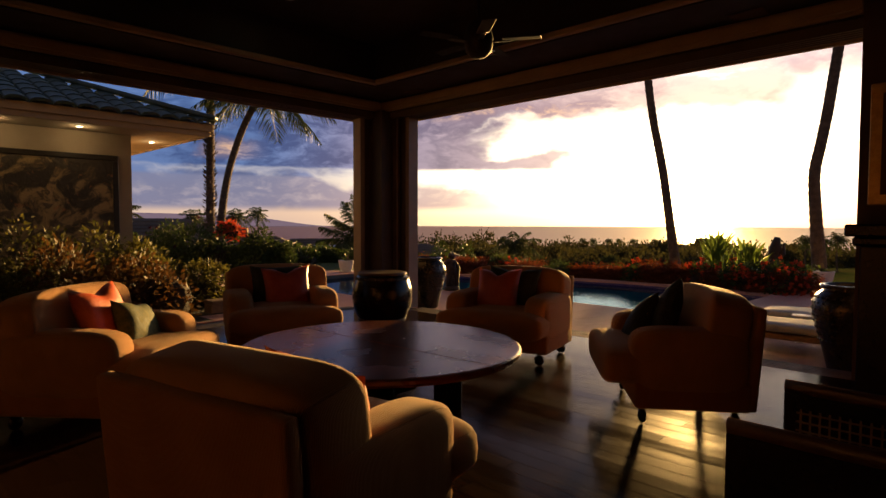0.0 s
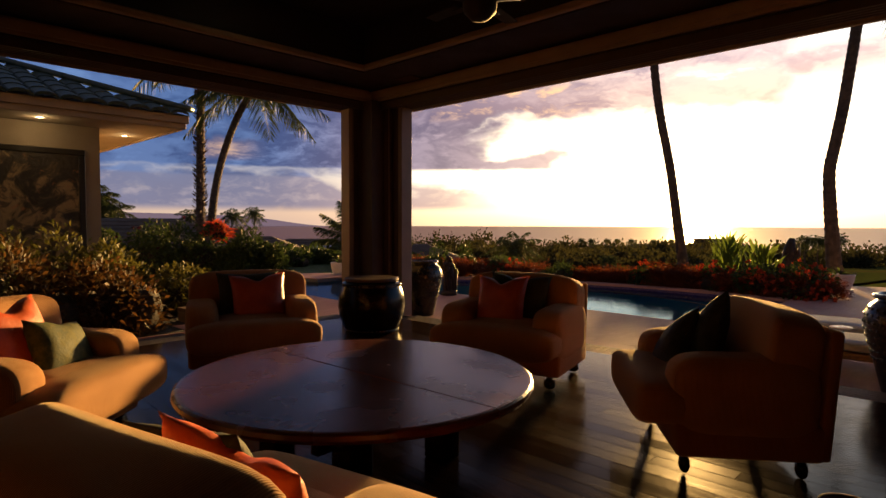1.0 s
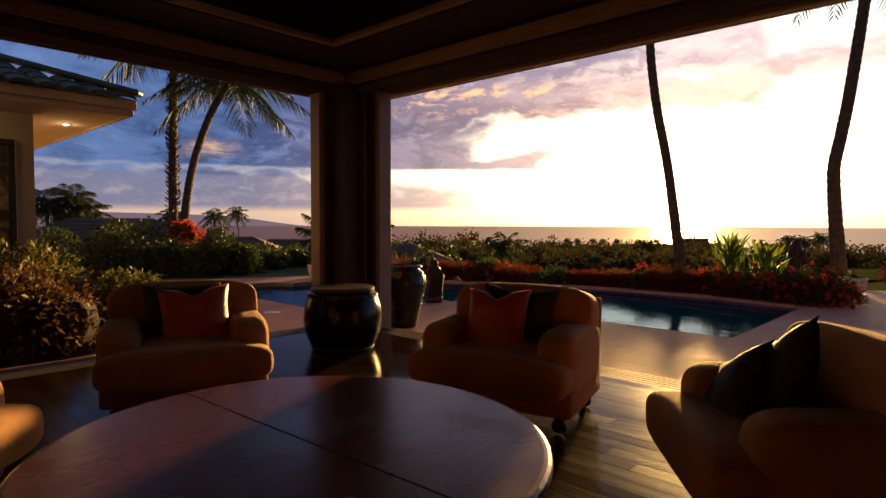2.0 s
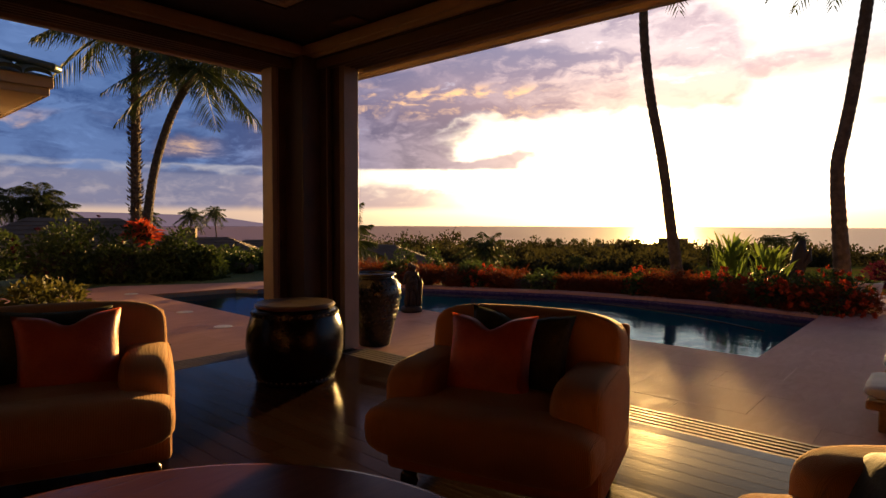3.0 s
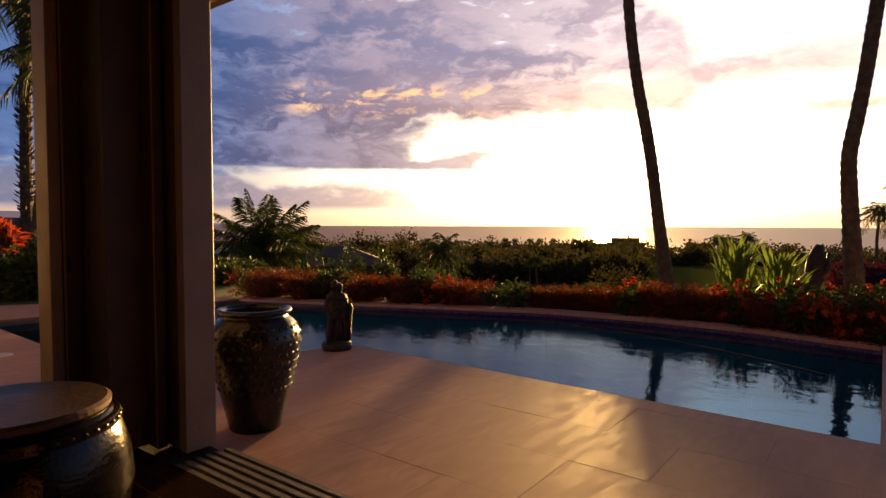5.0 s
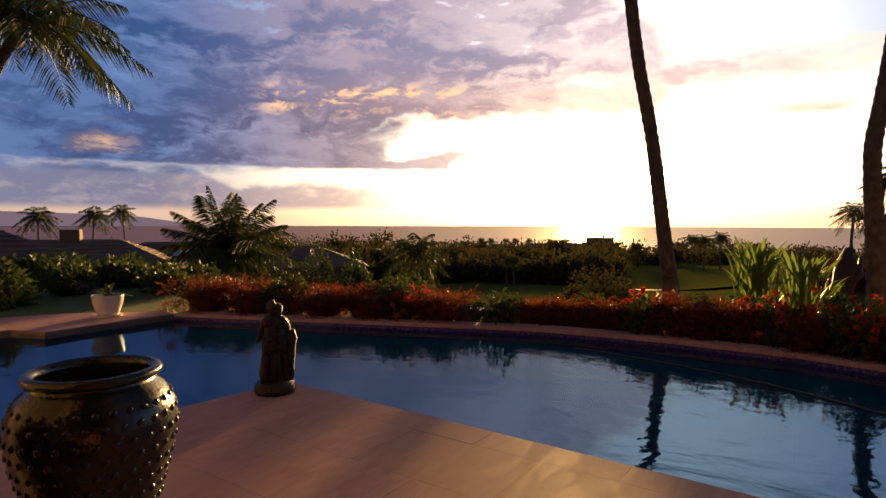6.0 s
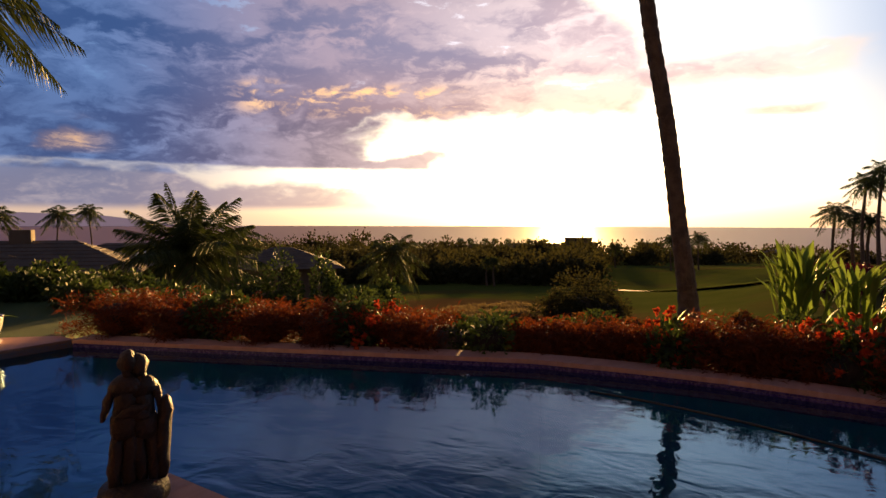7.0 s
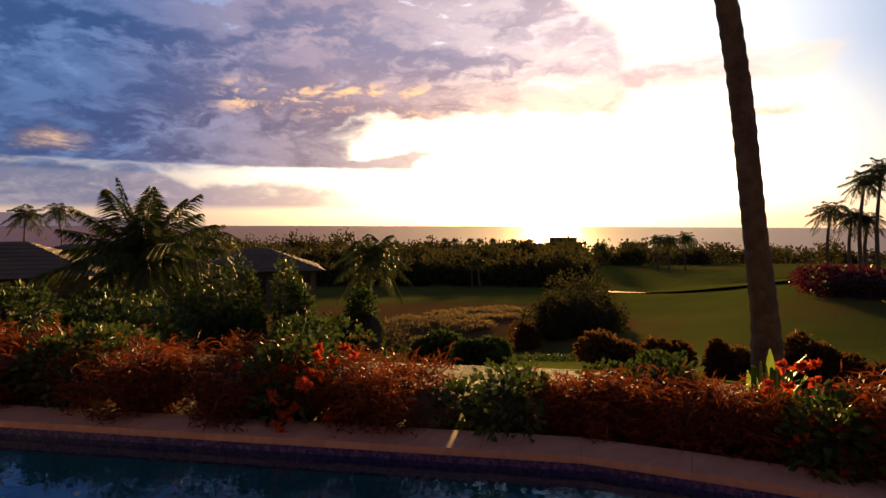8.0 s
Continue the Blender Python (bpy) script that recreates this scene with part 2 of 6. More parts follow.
def travertine():
    mt, k, o = material("travertine")
    p = k.add("ShaderNodeNewGeometry", "Position")
    rnd = k.add("ShaderNodeObjectInfo", "Random")
    isl = k.add("ShaderNodeNewGeometry", "Random Per Island")
    st = k.add("ShaderNodeVectorMath", 0, {0: p, 1: (1.0, 3.2, 1.0)})
    st.node.operation = "MULTIPLY"
    veins = k.noise(st, 3.0, 6, 0.62, distortion=0.8)
    blot = k.noise(p, 1.1, 4)
    c = k.mix(k.sm(veins, 0.3, 0.7), (0.42, 0.225, 0.195), (0.54, 0.325, 0.285))
    c = k.mix(k.sm(blot, 0.35, 0.7, 0.0, 0.55), c, (0.45, 0.255, 0.225))
    c = k.mix(k.m("MULTIPLY", k.m("FRACT", k.m("ADD", rnd, isl)), 0.25), c, (0.40, 0.23, 0.155))
    pits = k.noise(p, 45.0, 3, 0.7)
    principled(k, o, c, k.sm(veins, 0.3, 0.7, 0.52, 0.68), 0.0, k.m("ADD", veins, k.m("MULTIPLY", pits, 0.6)), 0.0006, 0.09)
    return mt


def leaf(name, c1, c2, trans=0.35, rough=0.45):
    """A leaf that lets part of the light through."""
    mt, k, o = material(name)
    isl = k.add("ShaderNodeNewGeometry", "Random Per Island")
    n = k.noise(k.add("ShaderNodeNewGeometry", "Position"), 2.5, 3)
    f = k.m("ADD", k.m("MULTIPLY", isl, 0.6), k.m("MULTIPLY", n, 0.4))
    c = k.mix(f, c1, c2)
    b = k.n.new("ShaderNodeBsdfPrincipled")
    k.put(b.inputs["Base Color"], c)
    k.put(b.inputs["Roughness"], rough + 0.15)
    k.put(b.inputs["Specular IOR Level"], 0.25)
    tr = k.n.new("ShaderNodeBsdfTranslucent")
    k.put(tr.inputs["Color"], c)
    mx = k.n.new("ShaderNodeMixShader")
    mx.inputs[0].default_value = trans
    k.l.new(b.outputs[0], mx.inputs[1])
    k.l.new(tr.outputs[0], mx.inputs[2])
    k.l.new(mx.outputs[0], o.inputs["Surface"])
    return mt


def pool_water():
    mt, k, o = material("pool_water")
    p = k.add("ShaderNodeNewGeometry", "Position")
    st = k.add("ShaderNodeVectorMath", 0, {0: p, 1: (1.6, 1.0, 1.0)})
    st.node.operation = "MULTIPLY"
    h = k.m("ADD", k.noise(st, 2.6, 3, 0.5, distortion=0.6), k.m("MULTIPLY", k.noise(st, 9.0, 3, 0.5), 0.22))
    nrm = k.add("ShaderNodeBump", 0, {"Height": h, "Distance": 0.005, "Strength": 1.0})
    gl = k.n.new("ShaderNodeBsdfGlossy")
    k.put(gl.inputs["Color"], (0.16, 0.24, 0.34))
    k.put(gl.inputs["Roughness"], 0.03)
    k.put(gl.inputs["Normal"], nrm)
    tp = k.n.new("ShaderNodeBsdfTransparent")
    k.put(tp.inputs["Color"], (0.72, 0.94, 1.0))
    fr = k.add("ShaderNodeFresnel", 0, {"IOR": 1.33, "Normal": nrm})
    mx = k.n.new("ShaderNodeMixShader")
    k.put(mx.inputs[0], k.m("MULTIPLY", fr, 0.66))
    k.l.new(tp.outputs[0], mx.inputs[1])
    k.l.new(gl.outputs[0], mx.inputs[2])
    k.l.new(mx.outputs[0], o.inputs["Surface"])
    return mt


def sea_water():
    mt, k, o = material("sea_water")
    p = k.add("ShaderNodeNewGeometry", "Position")
    h = k.noise(p, 0.35, 4, 0.6)
    # mauve base colour stands in for the evening sky mirrored in the water
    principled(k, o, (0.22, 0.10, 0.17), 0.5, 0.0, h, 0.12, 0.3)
    return mt


def glow(name, color, power):
    mt, k, o = material(name)
    e = k.n.new("ShaderNodeEmission")
    k.put(e.inputs["Color"], color)
    k.put(e.inputs["Strength"], power)
    k.l.new(e.outputs[0], o.inputs["Surface"])
    return mt


def ground_cover():
    mt, k, o = material("ground_cover")
    p = k.add("ShaderNodeNewGeometry", "Position")
    big = k.noise(p, 0.035, 4)
    mid = k.noise(p, 0.25, 4)
    fine = k.noise(p, 6.0, 3)
    grass = k.mix(mid, (0.055, 0.080, 0.016), (0.115, 0.125, 0.030))
    dry = k.mix(fine, (0.075, 0.042, 0.022), (0.14, 0.085, 0.04))
    far = k.add("ShaderNodeVectorMath", 1, {0: p, 1: (38.0, 21.0, -5.0)})
    far.node.operation = "DISTANCE"
    c = k.mix(k.m("MAXIMUM", k.m("MULTIPLY", k.sm(big, 0.54, 0.64), 0.5), k.sm(k.m("ADD", far, k.m("MULTIPLY", mid, 8.0)), 15.0, 22.0, 1.0, 0.0)), grass, dry)
    c = k.mix(k.m("MULTIPLY", fine, 0.35), c, (0.03, 0.05, 0.015))
    principled(k, o, c, 1.0, 0.0, fine, 0.03, 0.0)
    return mt


def art_panel():
    mt, k, o = material("carved_art_panel")
    p = coords(k)
    n = k.noise(p, 2.2, 7, 0.6, distortion=1.6)
    v = k.noise(p, 7.0, 5, 0.6, distortion=1.0)
    c = k.mix(k.sm(n, 0.42, 0.58), (0.035, 0.028, 0.020), (0.30, 0.21, 0.10))
    c = k.mix(k.sm(v, 0.5, 0.62, 0.0, 0.8), c, (0.05, 0.04, 0.03))
    c = k.mix(k.sm(v, 0.30, 0.40, 0.5, 0.0), c, (0.36, 0.15, 0.06))
    principled(k, o, c, 0.6, 0.0, k.m("ADD", n, v), 0.02, 0.4)
    return mt


M = {
    "floor": floor_wood(),
    "table": table_wood(),
    "stone": travertine(),
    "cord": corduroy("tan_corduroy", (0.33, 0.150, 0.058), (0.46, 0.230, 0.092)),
    # darker copy of the same corduroy: the shaded side put into colour
    "cord_shade": corduroy("tan_corduroy_shaded", (0.27, 0.105, 0.040), (0.37, 0.160, 0.062)),
    "trim": plain("taupe_painted_timber", (0.26, 0.185, 0.13), (0.32, 0.23, 0.165), 3.0, 0.5),
    "door_paint": plain("bronze_painted_stile", (0.055, 0.036, 0.024), (0.085, 0.058, 0.038), 3.0, 0.5),
    "wall": plain("beige_plaster", (0.30, 0.235, 0.165), (0.37, 0.295, 0.21), 2.0, 0.85, bump_d=0.004),
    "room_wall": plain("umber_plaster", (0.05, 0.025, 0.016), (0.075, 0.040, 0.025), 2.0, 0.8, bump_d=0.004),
    "ceil": plain("dark_timber_ceiling", (0.012, 0.007, 0.005), (0.020, 0.012, 0.008), 3.0, 0.7),
    "metal": plain("brushed_aluminium", (0.45, 0.42, 0.38), (0.58, 0.54, 0.50), 20.0, 0.35, 0.9),
    "rail": plain("worn_track_metal", (0.16, 0.135, 0.12), (0.24, 0.20, 0.18), 20.0, 0.55, 0.35, spec=0.25),
    "dark_metal": plain("dark_bronze", (0.03, 0.025, 0.02), (0.06, 0.05, 0.04), 20.0, 0.35, 0.8),
    "black_wood": plain("black_lacquer", (0.004, 0.003, 0.002), (0.010, 0.006, 0.004), 6.0, 0.17, spec=0.22),
    "brown_top": plain("worn_brown_leather", (0.06, 0.028, 0.016), (0.10, 0.05, 0.028), 6.0, 0.38),
    "glaze": plain("dark_olive_glaze", (0.011, 0.011, 0.008), (0.032, 0.028, 0.018), 7.0, 0.20),
    "statue": plain("weathered_bronze_carving", (0.012, 0.006, 0.004), (0.032, 0.015, 0.009), 9.0, 0.6, bump_d=0.01),
    "orange": plain("burnt_orange_silk", (0.50, 0.075, 0.018), (0.62, 0.12, 0.03), 9.0, 0.5, spec=0.4),
    "red": plain("brick_red_silk", (0.36, 0.055, 0.022), (0.46, 0.085, 0.03), 9.0, 0.5),
    "dark_cloth": plain("black_green_velvet", (0.024, 0.028, 0.018), (0.055, 0.055, 0.034), 9.0, 0.8, spec=0.2),
    "gold_cloth": plain("sage_gold_brocade", (0.035, 0.05, 0.02), (0.10, 0.10, 0.035), 22.0, 0.75, spec=0.2),
    "tapestry": plain("brown_patterned_fabric", (0.05, 0.03, 0.02), (0.20, 0.12, 0.06), 16.0, 0.8),
    "white_pot": plain("white_glazed_pot", (0.62, 0.58, 0.52), (0.74, 0.70, 0.64), 8.0, 0.35),
    "cushion_blue": plain("pale_blue_canvas", (0.40, 0.46, 0.50), (0.50, 0.56, 0.60), 8.0, 0.8),
    "teak": plain("weathered_teak", (0.20, 0.12, 0.06), (0.30, 0.19, 0.10), 12.0, 0.6),
    "basin": plain("blue_pool_plaster", (0.010, 0.20, 0.38), (0.016, 0.24, 0.43), 2.0, 0.7),
    "mosaic": plain("indigo_glass_mosaic", (0.045, 0.032, 0.16), (0.10, 0.070, 0.26), 30.0, 0.25, world=True),
    "grout": plain("pale_grout", (0.34, 0.20, 0.14), (0.40, 0.24, 0.17), 10.0, 0.9),
    "violet_grout": plain("violet_grout", (0.10, 0.07, 0.13), (0.15, 0.10, 0.18), 10.0, 0.8),
    "water": pool_water(),
    "sea": sea_water(),
    "ground": ground_cover(),
    "lawn": plain("clipped_lawn", (0.03, 0.065, 0.012), (0.06, 0.10, 0.022), 3.0, 0.9, bump_d=0.02, world=True),
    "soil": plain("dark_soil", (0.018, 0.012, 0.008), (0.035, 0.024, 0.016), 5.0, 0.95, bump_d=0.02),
    "rock": plain("lava_rock", (0.06, 0.05, 0.042), (0.12, 0.10, 0.085), 4.0, 0.9, bump_d=0.02),
    "bark": plain("palm_bark", (0.075, 0.048, 0.032), (0.16, 0.11, 0.075), 7.0, 0.9, bump_d=0.02),
    "frond": leaf("palm_frond", (0.022, 0.038, 0.010), (0.070, 0.085, 0.022), 0.22),
    "leaf": leaf("shrub_leaf", (0.022, 0.042, 0.010), (0.065, 0.09, 0.022), 0.3),
    "leaf_far": leaf("far_tree_leaf", (0.026, 0.030, 0.011), (0.068, 0.060, 0.020), 0.30, 0.7),
    "yellow_leaf": leaf("yellow_green_leaf", (0.040, 0.048, 0.012), (0.14, 0.12, 0.028), 0.4),
    "croton": leaf("russet_croton_leaf", (0.030, 0.026, 0.010), (0.13, 0.055, 0.016), 0.4),
    "blade": leaf("russet_blade", (0.065, 0.012, 0.004), (0.21, 0.052, 0.010), 0.35),
    "flower": leaf("scarlet_flower", (0.36, 0.03, 0.012), (0.55, 0.10, 0.03), 0.3),
    "magenta": leaf("magenta_bract", (0.035, 0.005, 0.012), (0.085, 0.011, 0.026), 0.30),
    "ti_leaf": leaf("ginger_leaf", (0.09, 0.15, 0.025), (0.20, 0.26, 0.05), 0.5, 0.35),
    "dry_grass": leaf("dry_brown_grass", (0.035, 0.022, 0.012), (0.11, 0.065, 0.03), 0.3, 0.7),
    "straw": leaf("straw_grass", (0.12, 0.085, 0.035), (0.26, 0.19, 0.085), 0.35, 0.7),
    "dark_leaf": leaf("bromeliad_leaf", (0.03, 0.022, 0.018), (0.07, 0.05, 0.03), 0.2, 0.3),
    "roof_tile": plain("glazed_green_tile", (0.028, 0.055, 0.045), (0.06, 0.09, 0.07), 5.0, 0.35),
    "far_roof": plain("grey_shingle_roof", (0.10, 0.075, 0.06), (0.16, 0.12, 0.095), 1.2, 0.8, bump_d=0.02),
    "far_wall": plain("tan_stucco", (0.11, 0.08, 0.055), (0.16, 0.12, 0.085), 1.0, 0.9),
    "glass_dark": plain("dark_window_glass", (0.02, 0.025, 0.03), (0.04, 0.045, 0.05), 2.0, 0.08),
    "skylight": plain("skylight_glazing", (0.45, 0.52, 0.60), (0.55, 0.62, 0.70), 2.0, 0.1),
    "art": art_panel(),
    "black_frame": plain("black_frame", (0.012, 0.010, 0.008), (0.022, 0.018, 0.014), 8.0, 0.4),
    "grey_box": plain("pale_grey_enclosure", (0.50, 0.50, 0.52), (0.58, 0.58, 0.60), 6.0, 0.6),
    "gold": plain("gilt_frame", (0.45, 0.28, 0.08), (0.60, 0.40, 0.14), 14.0, 0.4, 0.6),
    "lamp": glow("lamp_glow", (1.0, 0.72, 0.36), 14.0),
    # unlit island: air haze is put in as a faint mauve emission
    "ridge": glow("island_haze_glow", (0.36, 0.25, 0.32), 0.30),
    "hose": plain("dark_rubber_hose", (0.02, 0.02, 0.025), (0.035, 0.035, 0.04), 20.0, 0.5),
}


# ---- mesh helpers ----
def part(name, bm, mat, parent=None, label="", smooth=False, m=None):
    """Links a bmesh as one mesh object under a thing."""
    me = bpy.data.meshes.new(name)
    bm.to_mesh(me)
    bm.free()
    me.materials.append(M[mat])
    if smooth:
        me.polygons.foreach_set("use_smooth", [True] * len(me.polygons))
    ob = new(name, me)
    if parent is not None:
        ob.parent = parent
    if m is not None:
        ob.matrix_basis = m
    if label:
        ob["label"] = label
    return ob


def thing(name, m, label, category, group="", kind=""):
    ob = new(name)
    ob.matrix_basis = m
    ob.empty_display_size = 0.1
    return tagged(ob, label, category, group, kind)


def box(x0, x1, y0, y1, z0, z1, bevel=0.0, seg=1, bm=None):
    b = bmesh.new()
    bmesh.ops.create_cube(b, size=1, matrix=Matrix.LocRotScale(((x0 + x1) / 2, (y0 + y1) / 2, (z0 + z1) / 2), None,
                                                              (abs(x1 - x0), abs(y1 - y0), abs(z1 - z0))))
    if bevel:
        bmesh.ops.bevel(b, geom=b.edges[:], offset=bevel, segments=seg, affect="EDGES", profile=0.5)
    return join(bm, b)


def join(bm, other, m=None):
    """Adds other to bm (or returns it alone)."""
    if m is not None:
        other.transform(m)
    if bm is None:
        return other
    me = bpy.data.meshes.new("tmp")
    other.to_mesh(me)
    other.free()
    bm.from_mesh(me)
    bpy.data.meshes.remove(me)
    return bm


def puff(sx, sy, sz, ez=0.35, ex=0.35, m=None, nu=28, nv=16, bulge=0.0):
    """A cushion: a rounded box of half sizes sx, sy, sz."""
    b = bmesh.new()
    pw = lambda c, e: math.copysign(abs(c) ** e, c)
    rows = []
    for j in range(1, nv):
        ph = -math.pi / 2 + math.pi * j / nv
        ring = []
        for i in range(nu):
            th = 2 * math.pi * i / nu
            cx, cy = pw(math.cos(th), ex), pw(math.sin(th), ex)
            r, z = pw(math.cos(ph), ez), pw(math.sin(ph), ez)
            x, y = cx * r, cy * r
            z *= 1 + bulge * (1 - x * x) * (1 - y * y)
            ring.append(b.verts.new((sx * x, sy * y, sz * z)))
        rows.append(ring)
    lo, hi = b.verts.new((0, 0, -sz * (1 + bulge))), b.verts.new((0, 0, sz * (1 + bulge)))
    for j in range(len(rows) - 1):
        for i in range(nu):
            n = (i + 1) % nu
            b.faces.new((rows[j][i], rows[j][n], rows[j + 1][n], rows[j + 1][i]))
    for i in range(nu):
        n = (i + 1) % nu
        b.faces.new((lo, rows[0][n], rows[0][i]))
        b.faces.new((hi, rows[-1][i], rows[-1][n]))
    if m is not None:
        b.transform(m)
    return b


def lathe(profile, seg=40, m=None):
    """A turned solid from (radius, height) pairs; ends on the axis are closed."""
    b = bmesh.new()
    rings = []
    for r, z in profile:
        if r < 1e-5:
            rings.append([b.verts.new((0, 0, z))])
        else:
            rings.append([b.verts.new((r * math.cos(2 * math.pi * i / seg), r * math.sin(2 * math.pi * i / seg), z)) for i in range(seg)])
    for lo, hi in zip(rings, rings[1:]):
        for i in range(seg):
            n = (i + 1) % seg
            if len(lo) == 1:
                b.faces.new((lo[0], hi[n], hi[i]))
            elif len(hi) == 1:
                b.faces.new((lo[i], lo[n], hi[0]))
            else:
                b.faces.new((lo[i], lo[n], hi[n], hi[i]))
    if m is not None:
        b.transform(m)
    return b


def tube(pts, radii, seg=10, bm=None):
    """A tapered tube through points."""
    b = bmesh.new() if bm is None else bm
    rings = []
    for i, p in enumerate(pts):
        p = Vector(p)
        d = (Vector(pts[min(i + 1, len(pts) - 1)]) - Vector(pts[max(i - 1, 0)])).normalized()
        a = d.cross(Vector((0.31, 0.95, 0.02))).normalized()
        c = d.cross(a)
        rings.append([b.verts.new(p + radii[i] * (a * math.cos(2 * math.pi * j / seg) + c * math.sin(2 * math.pi * j / seg))) for j in range(seg)])
    for lo, hi in zip(rings, rings[1:]):
        for j in range(seg):
            n = (j + 1) % seg
            b.faces.new((lo[j], hi[j], hi[n], lo[n]))
    b.faces.new(rings[0])
    b.faces.new(rings[-1][::-1])
    return b


def prism(poly, z0, z1):
    b = bmesh.new()
    lo = [b.verts.new((x, y, z0)) for x, y in poly]
    hi = [b.verts.new((x, y, z1)) for x, y in poly]
    n = len(poly)
    for i in range(n):
        b.faces.new((lo[i], lo[(i + 1) % n], hi[(i + 1) % n], hi[i]))
    b.faces.new(hi)
    b.faces.new(lo[::-1])
    bmesh.ops.recalc_face_normals(b, faces=b.faces[:])
    return b


def structure(name, bm, mat, label, category, smooth=False):
    return tagged(part(name, bm, mat, None, label, smooth), label, category, "", "structure")


def facing(x, y, fx, fy, z=0.0):
    """A pose whose own +y axis points along (fx, fy)."""
    return pose(x, y, z, 0, 0, math.degrees(math.atan2(-fx, fy)))


def mesh_part(name, verts, faces, mat, parent=None, label="", smooth=False):
    me = bpy.data.meshes.new(name)
    me.from_pydata([tuple(v) for v in verts], [], faces)
    me.materials.append(M[mat])
    if smooth:
        me.polygons.foreach_set("use_smooth", [True] * len(me.polygons))
    ob = new(name, me)
    if parent is not None:
        ob.parent = parent
    if label:
        ob["label"] = label
    return ob


def leaves(rng, pts, dirs, length, width, droop=0.25):
    """Folded leaves at pts along dirs: verts and faces."""
    n = len(pts)
    d = dirs / (np.linalg.norm(dirs, axis=1, keepdims=True) + 1e-9)
    up = rng.normal(size=(n, 3))
    s = np.cross(d, up)
    s /= np.linalg.norm(s, axis=1, keepdims=True) + 1e-9
    ln = length * rng.uniform(0.7, 1.3, (n, 1))
    wd = width * rng.uniform(0.7, 1.3, (n, 1))
    mid = pts + d * ln * 0.45
    tip = pts + d * ln + np.array([0, 0, -1.0]) * ln * droop
    v = np.stack([pts, mid + s * wd / 2, tip, mid - s * wd / 2], 1).reshape(-1, 3)
    f = [(4 * i, 4 * i + 1, 4 * i + 2, 4 * i + 3) for i in range(n)]
    return v, f


def shell_points(rng, n, sx, sy, sz, lumps=7, inner=0.55):
    """Points in the outer part of a lumpy half-ellipsoid that stands on z = 0."""
    cs = rng.uniform(-0.55, 0.55, (lumps, 3)) * [1, 1, 0.5] + [0, 0, 0.45]
    rs = rng.uniform(0.35, 0.55, lumps)
    k = rng.integers(0, lumps, n)
    d = rng.normal(size=(n, 3))
    d /= np.linalg.norm(d, axis=1, keepdims=True)
    p = cs[k] + d * rs[k][:, None] * rng.uniform(inner, 1.0, (n, 1))
    p[:, 2] = np.abs(p[:, 2])
    return p * [sx, sy, sz], d


# ---- the house ----
room = box(-9.4, 0.10, -10.6, 0.10, -0.30, -0.03)
structure("floor", room, "soil", "dark subfloor under stained planks", "floor")

OPEN_Z = 2.79
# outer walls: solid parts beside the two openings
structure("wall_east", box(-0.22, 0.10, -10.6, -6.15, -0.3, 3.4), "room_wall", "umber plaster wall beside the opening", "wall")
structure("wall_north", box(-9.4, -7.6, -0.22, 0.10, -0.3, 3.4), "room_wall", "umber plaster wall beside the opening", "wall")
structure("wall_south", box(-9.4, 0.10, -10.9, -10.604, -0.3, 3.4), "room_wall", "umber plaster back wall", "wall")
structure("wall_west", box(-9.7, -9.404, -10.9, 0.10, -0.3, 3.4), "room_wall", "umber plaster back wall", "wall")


def header(name, along_y):
    """The beam over an opening with its stepped trim and door slots."""
    a, b = (-6.15, 0.10) if along_y else (-7.6, -0.30)
    def strip(u0, u1, z0, z1, bev=0.004, a=a, b=b):
        return box(u0, u1, a, b, z0, z1, bev) if along_y else box(a, b, u0, u1, z0, z1, bev)
    beam = tagged(part(name, strip(-0.20, 0.12, 2.90, 3.4), "ceil", None, ""), "dark timber beam over the sliding door opening", "beam", "", "structure")
    part("fascia", strip(-0.245, -0.203, 2.915, 3.06), "trim", beam, "taupe painted trim")
    part("fascia_lip", strip(-0.285, -0.248, 2.945, 3.03), "trim", beam, "taupe painted trim")
    for i in range(5):
        u = -0.19 + i * 0.062
        part("slot_rail", strip(u, u + 0.030, OPEN_Z + 0.02, 2.897), "door_paint", beam)
    part("outer_trim", strip(0.123, 0.16, OPEN_Z, 2.98), "trim", beam, "taupe painted trim")
    return beam


header("beam_east", True)
header("beam_north", False)

# perimeter soffit, tray moulding and the high ceiling
IN = -0.90
soff = bmesh.new()
for q in ((-9.4, IN, IN, -0.205), (IN, -0.205, -10.6, -0.205), (-9.4, -8.5, -10.6, IN), (-8.5, IN, -10.6, -9.7)):
    join(soff, box(q[0], q[1], q[2], q[3], 3.075, 3.12))
join(soff, box(-9.4, 0.1, -10.6, 0.1, 3.62, 3.72))
for q in ((-8.5, IN, IN, IN + 0.05), (IN, IN + 0.05, -9.7, IN + 0.05), (-8.55, -8.5, -9.7, IN), (-8.5, IN, -9.75, -9.7)):
    join(soff, box(q[0], q[1], q[2], q[3], 3.12, 3.64))
structure("ceiling", soff, "ceil", "dark timber tray ceiling", "ceiling")
trim = bmesh.new()
for q in ((-8.5, IN - 0.004, IN - 0.07, IN - 0.004), (IN - 0.07, IN - 0.004, -9.7, IN - 0.07)):
    join(trim, box(q[0], q[1], q[2], q[3], 3.085, 3.15, 0.012))
structure("ceiling_trim", trim, "trim", "taupe moulding round the ceiling tray", "trim")

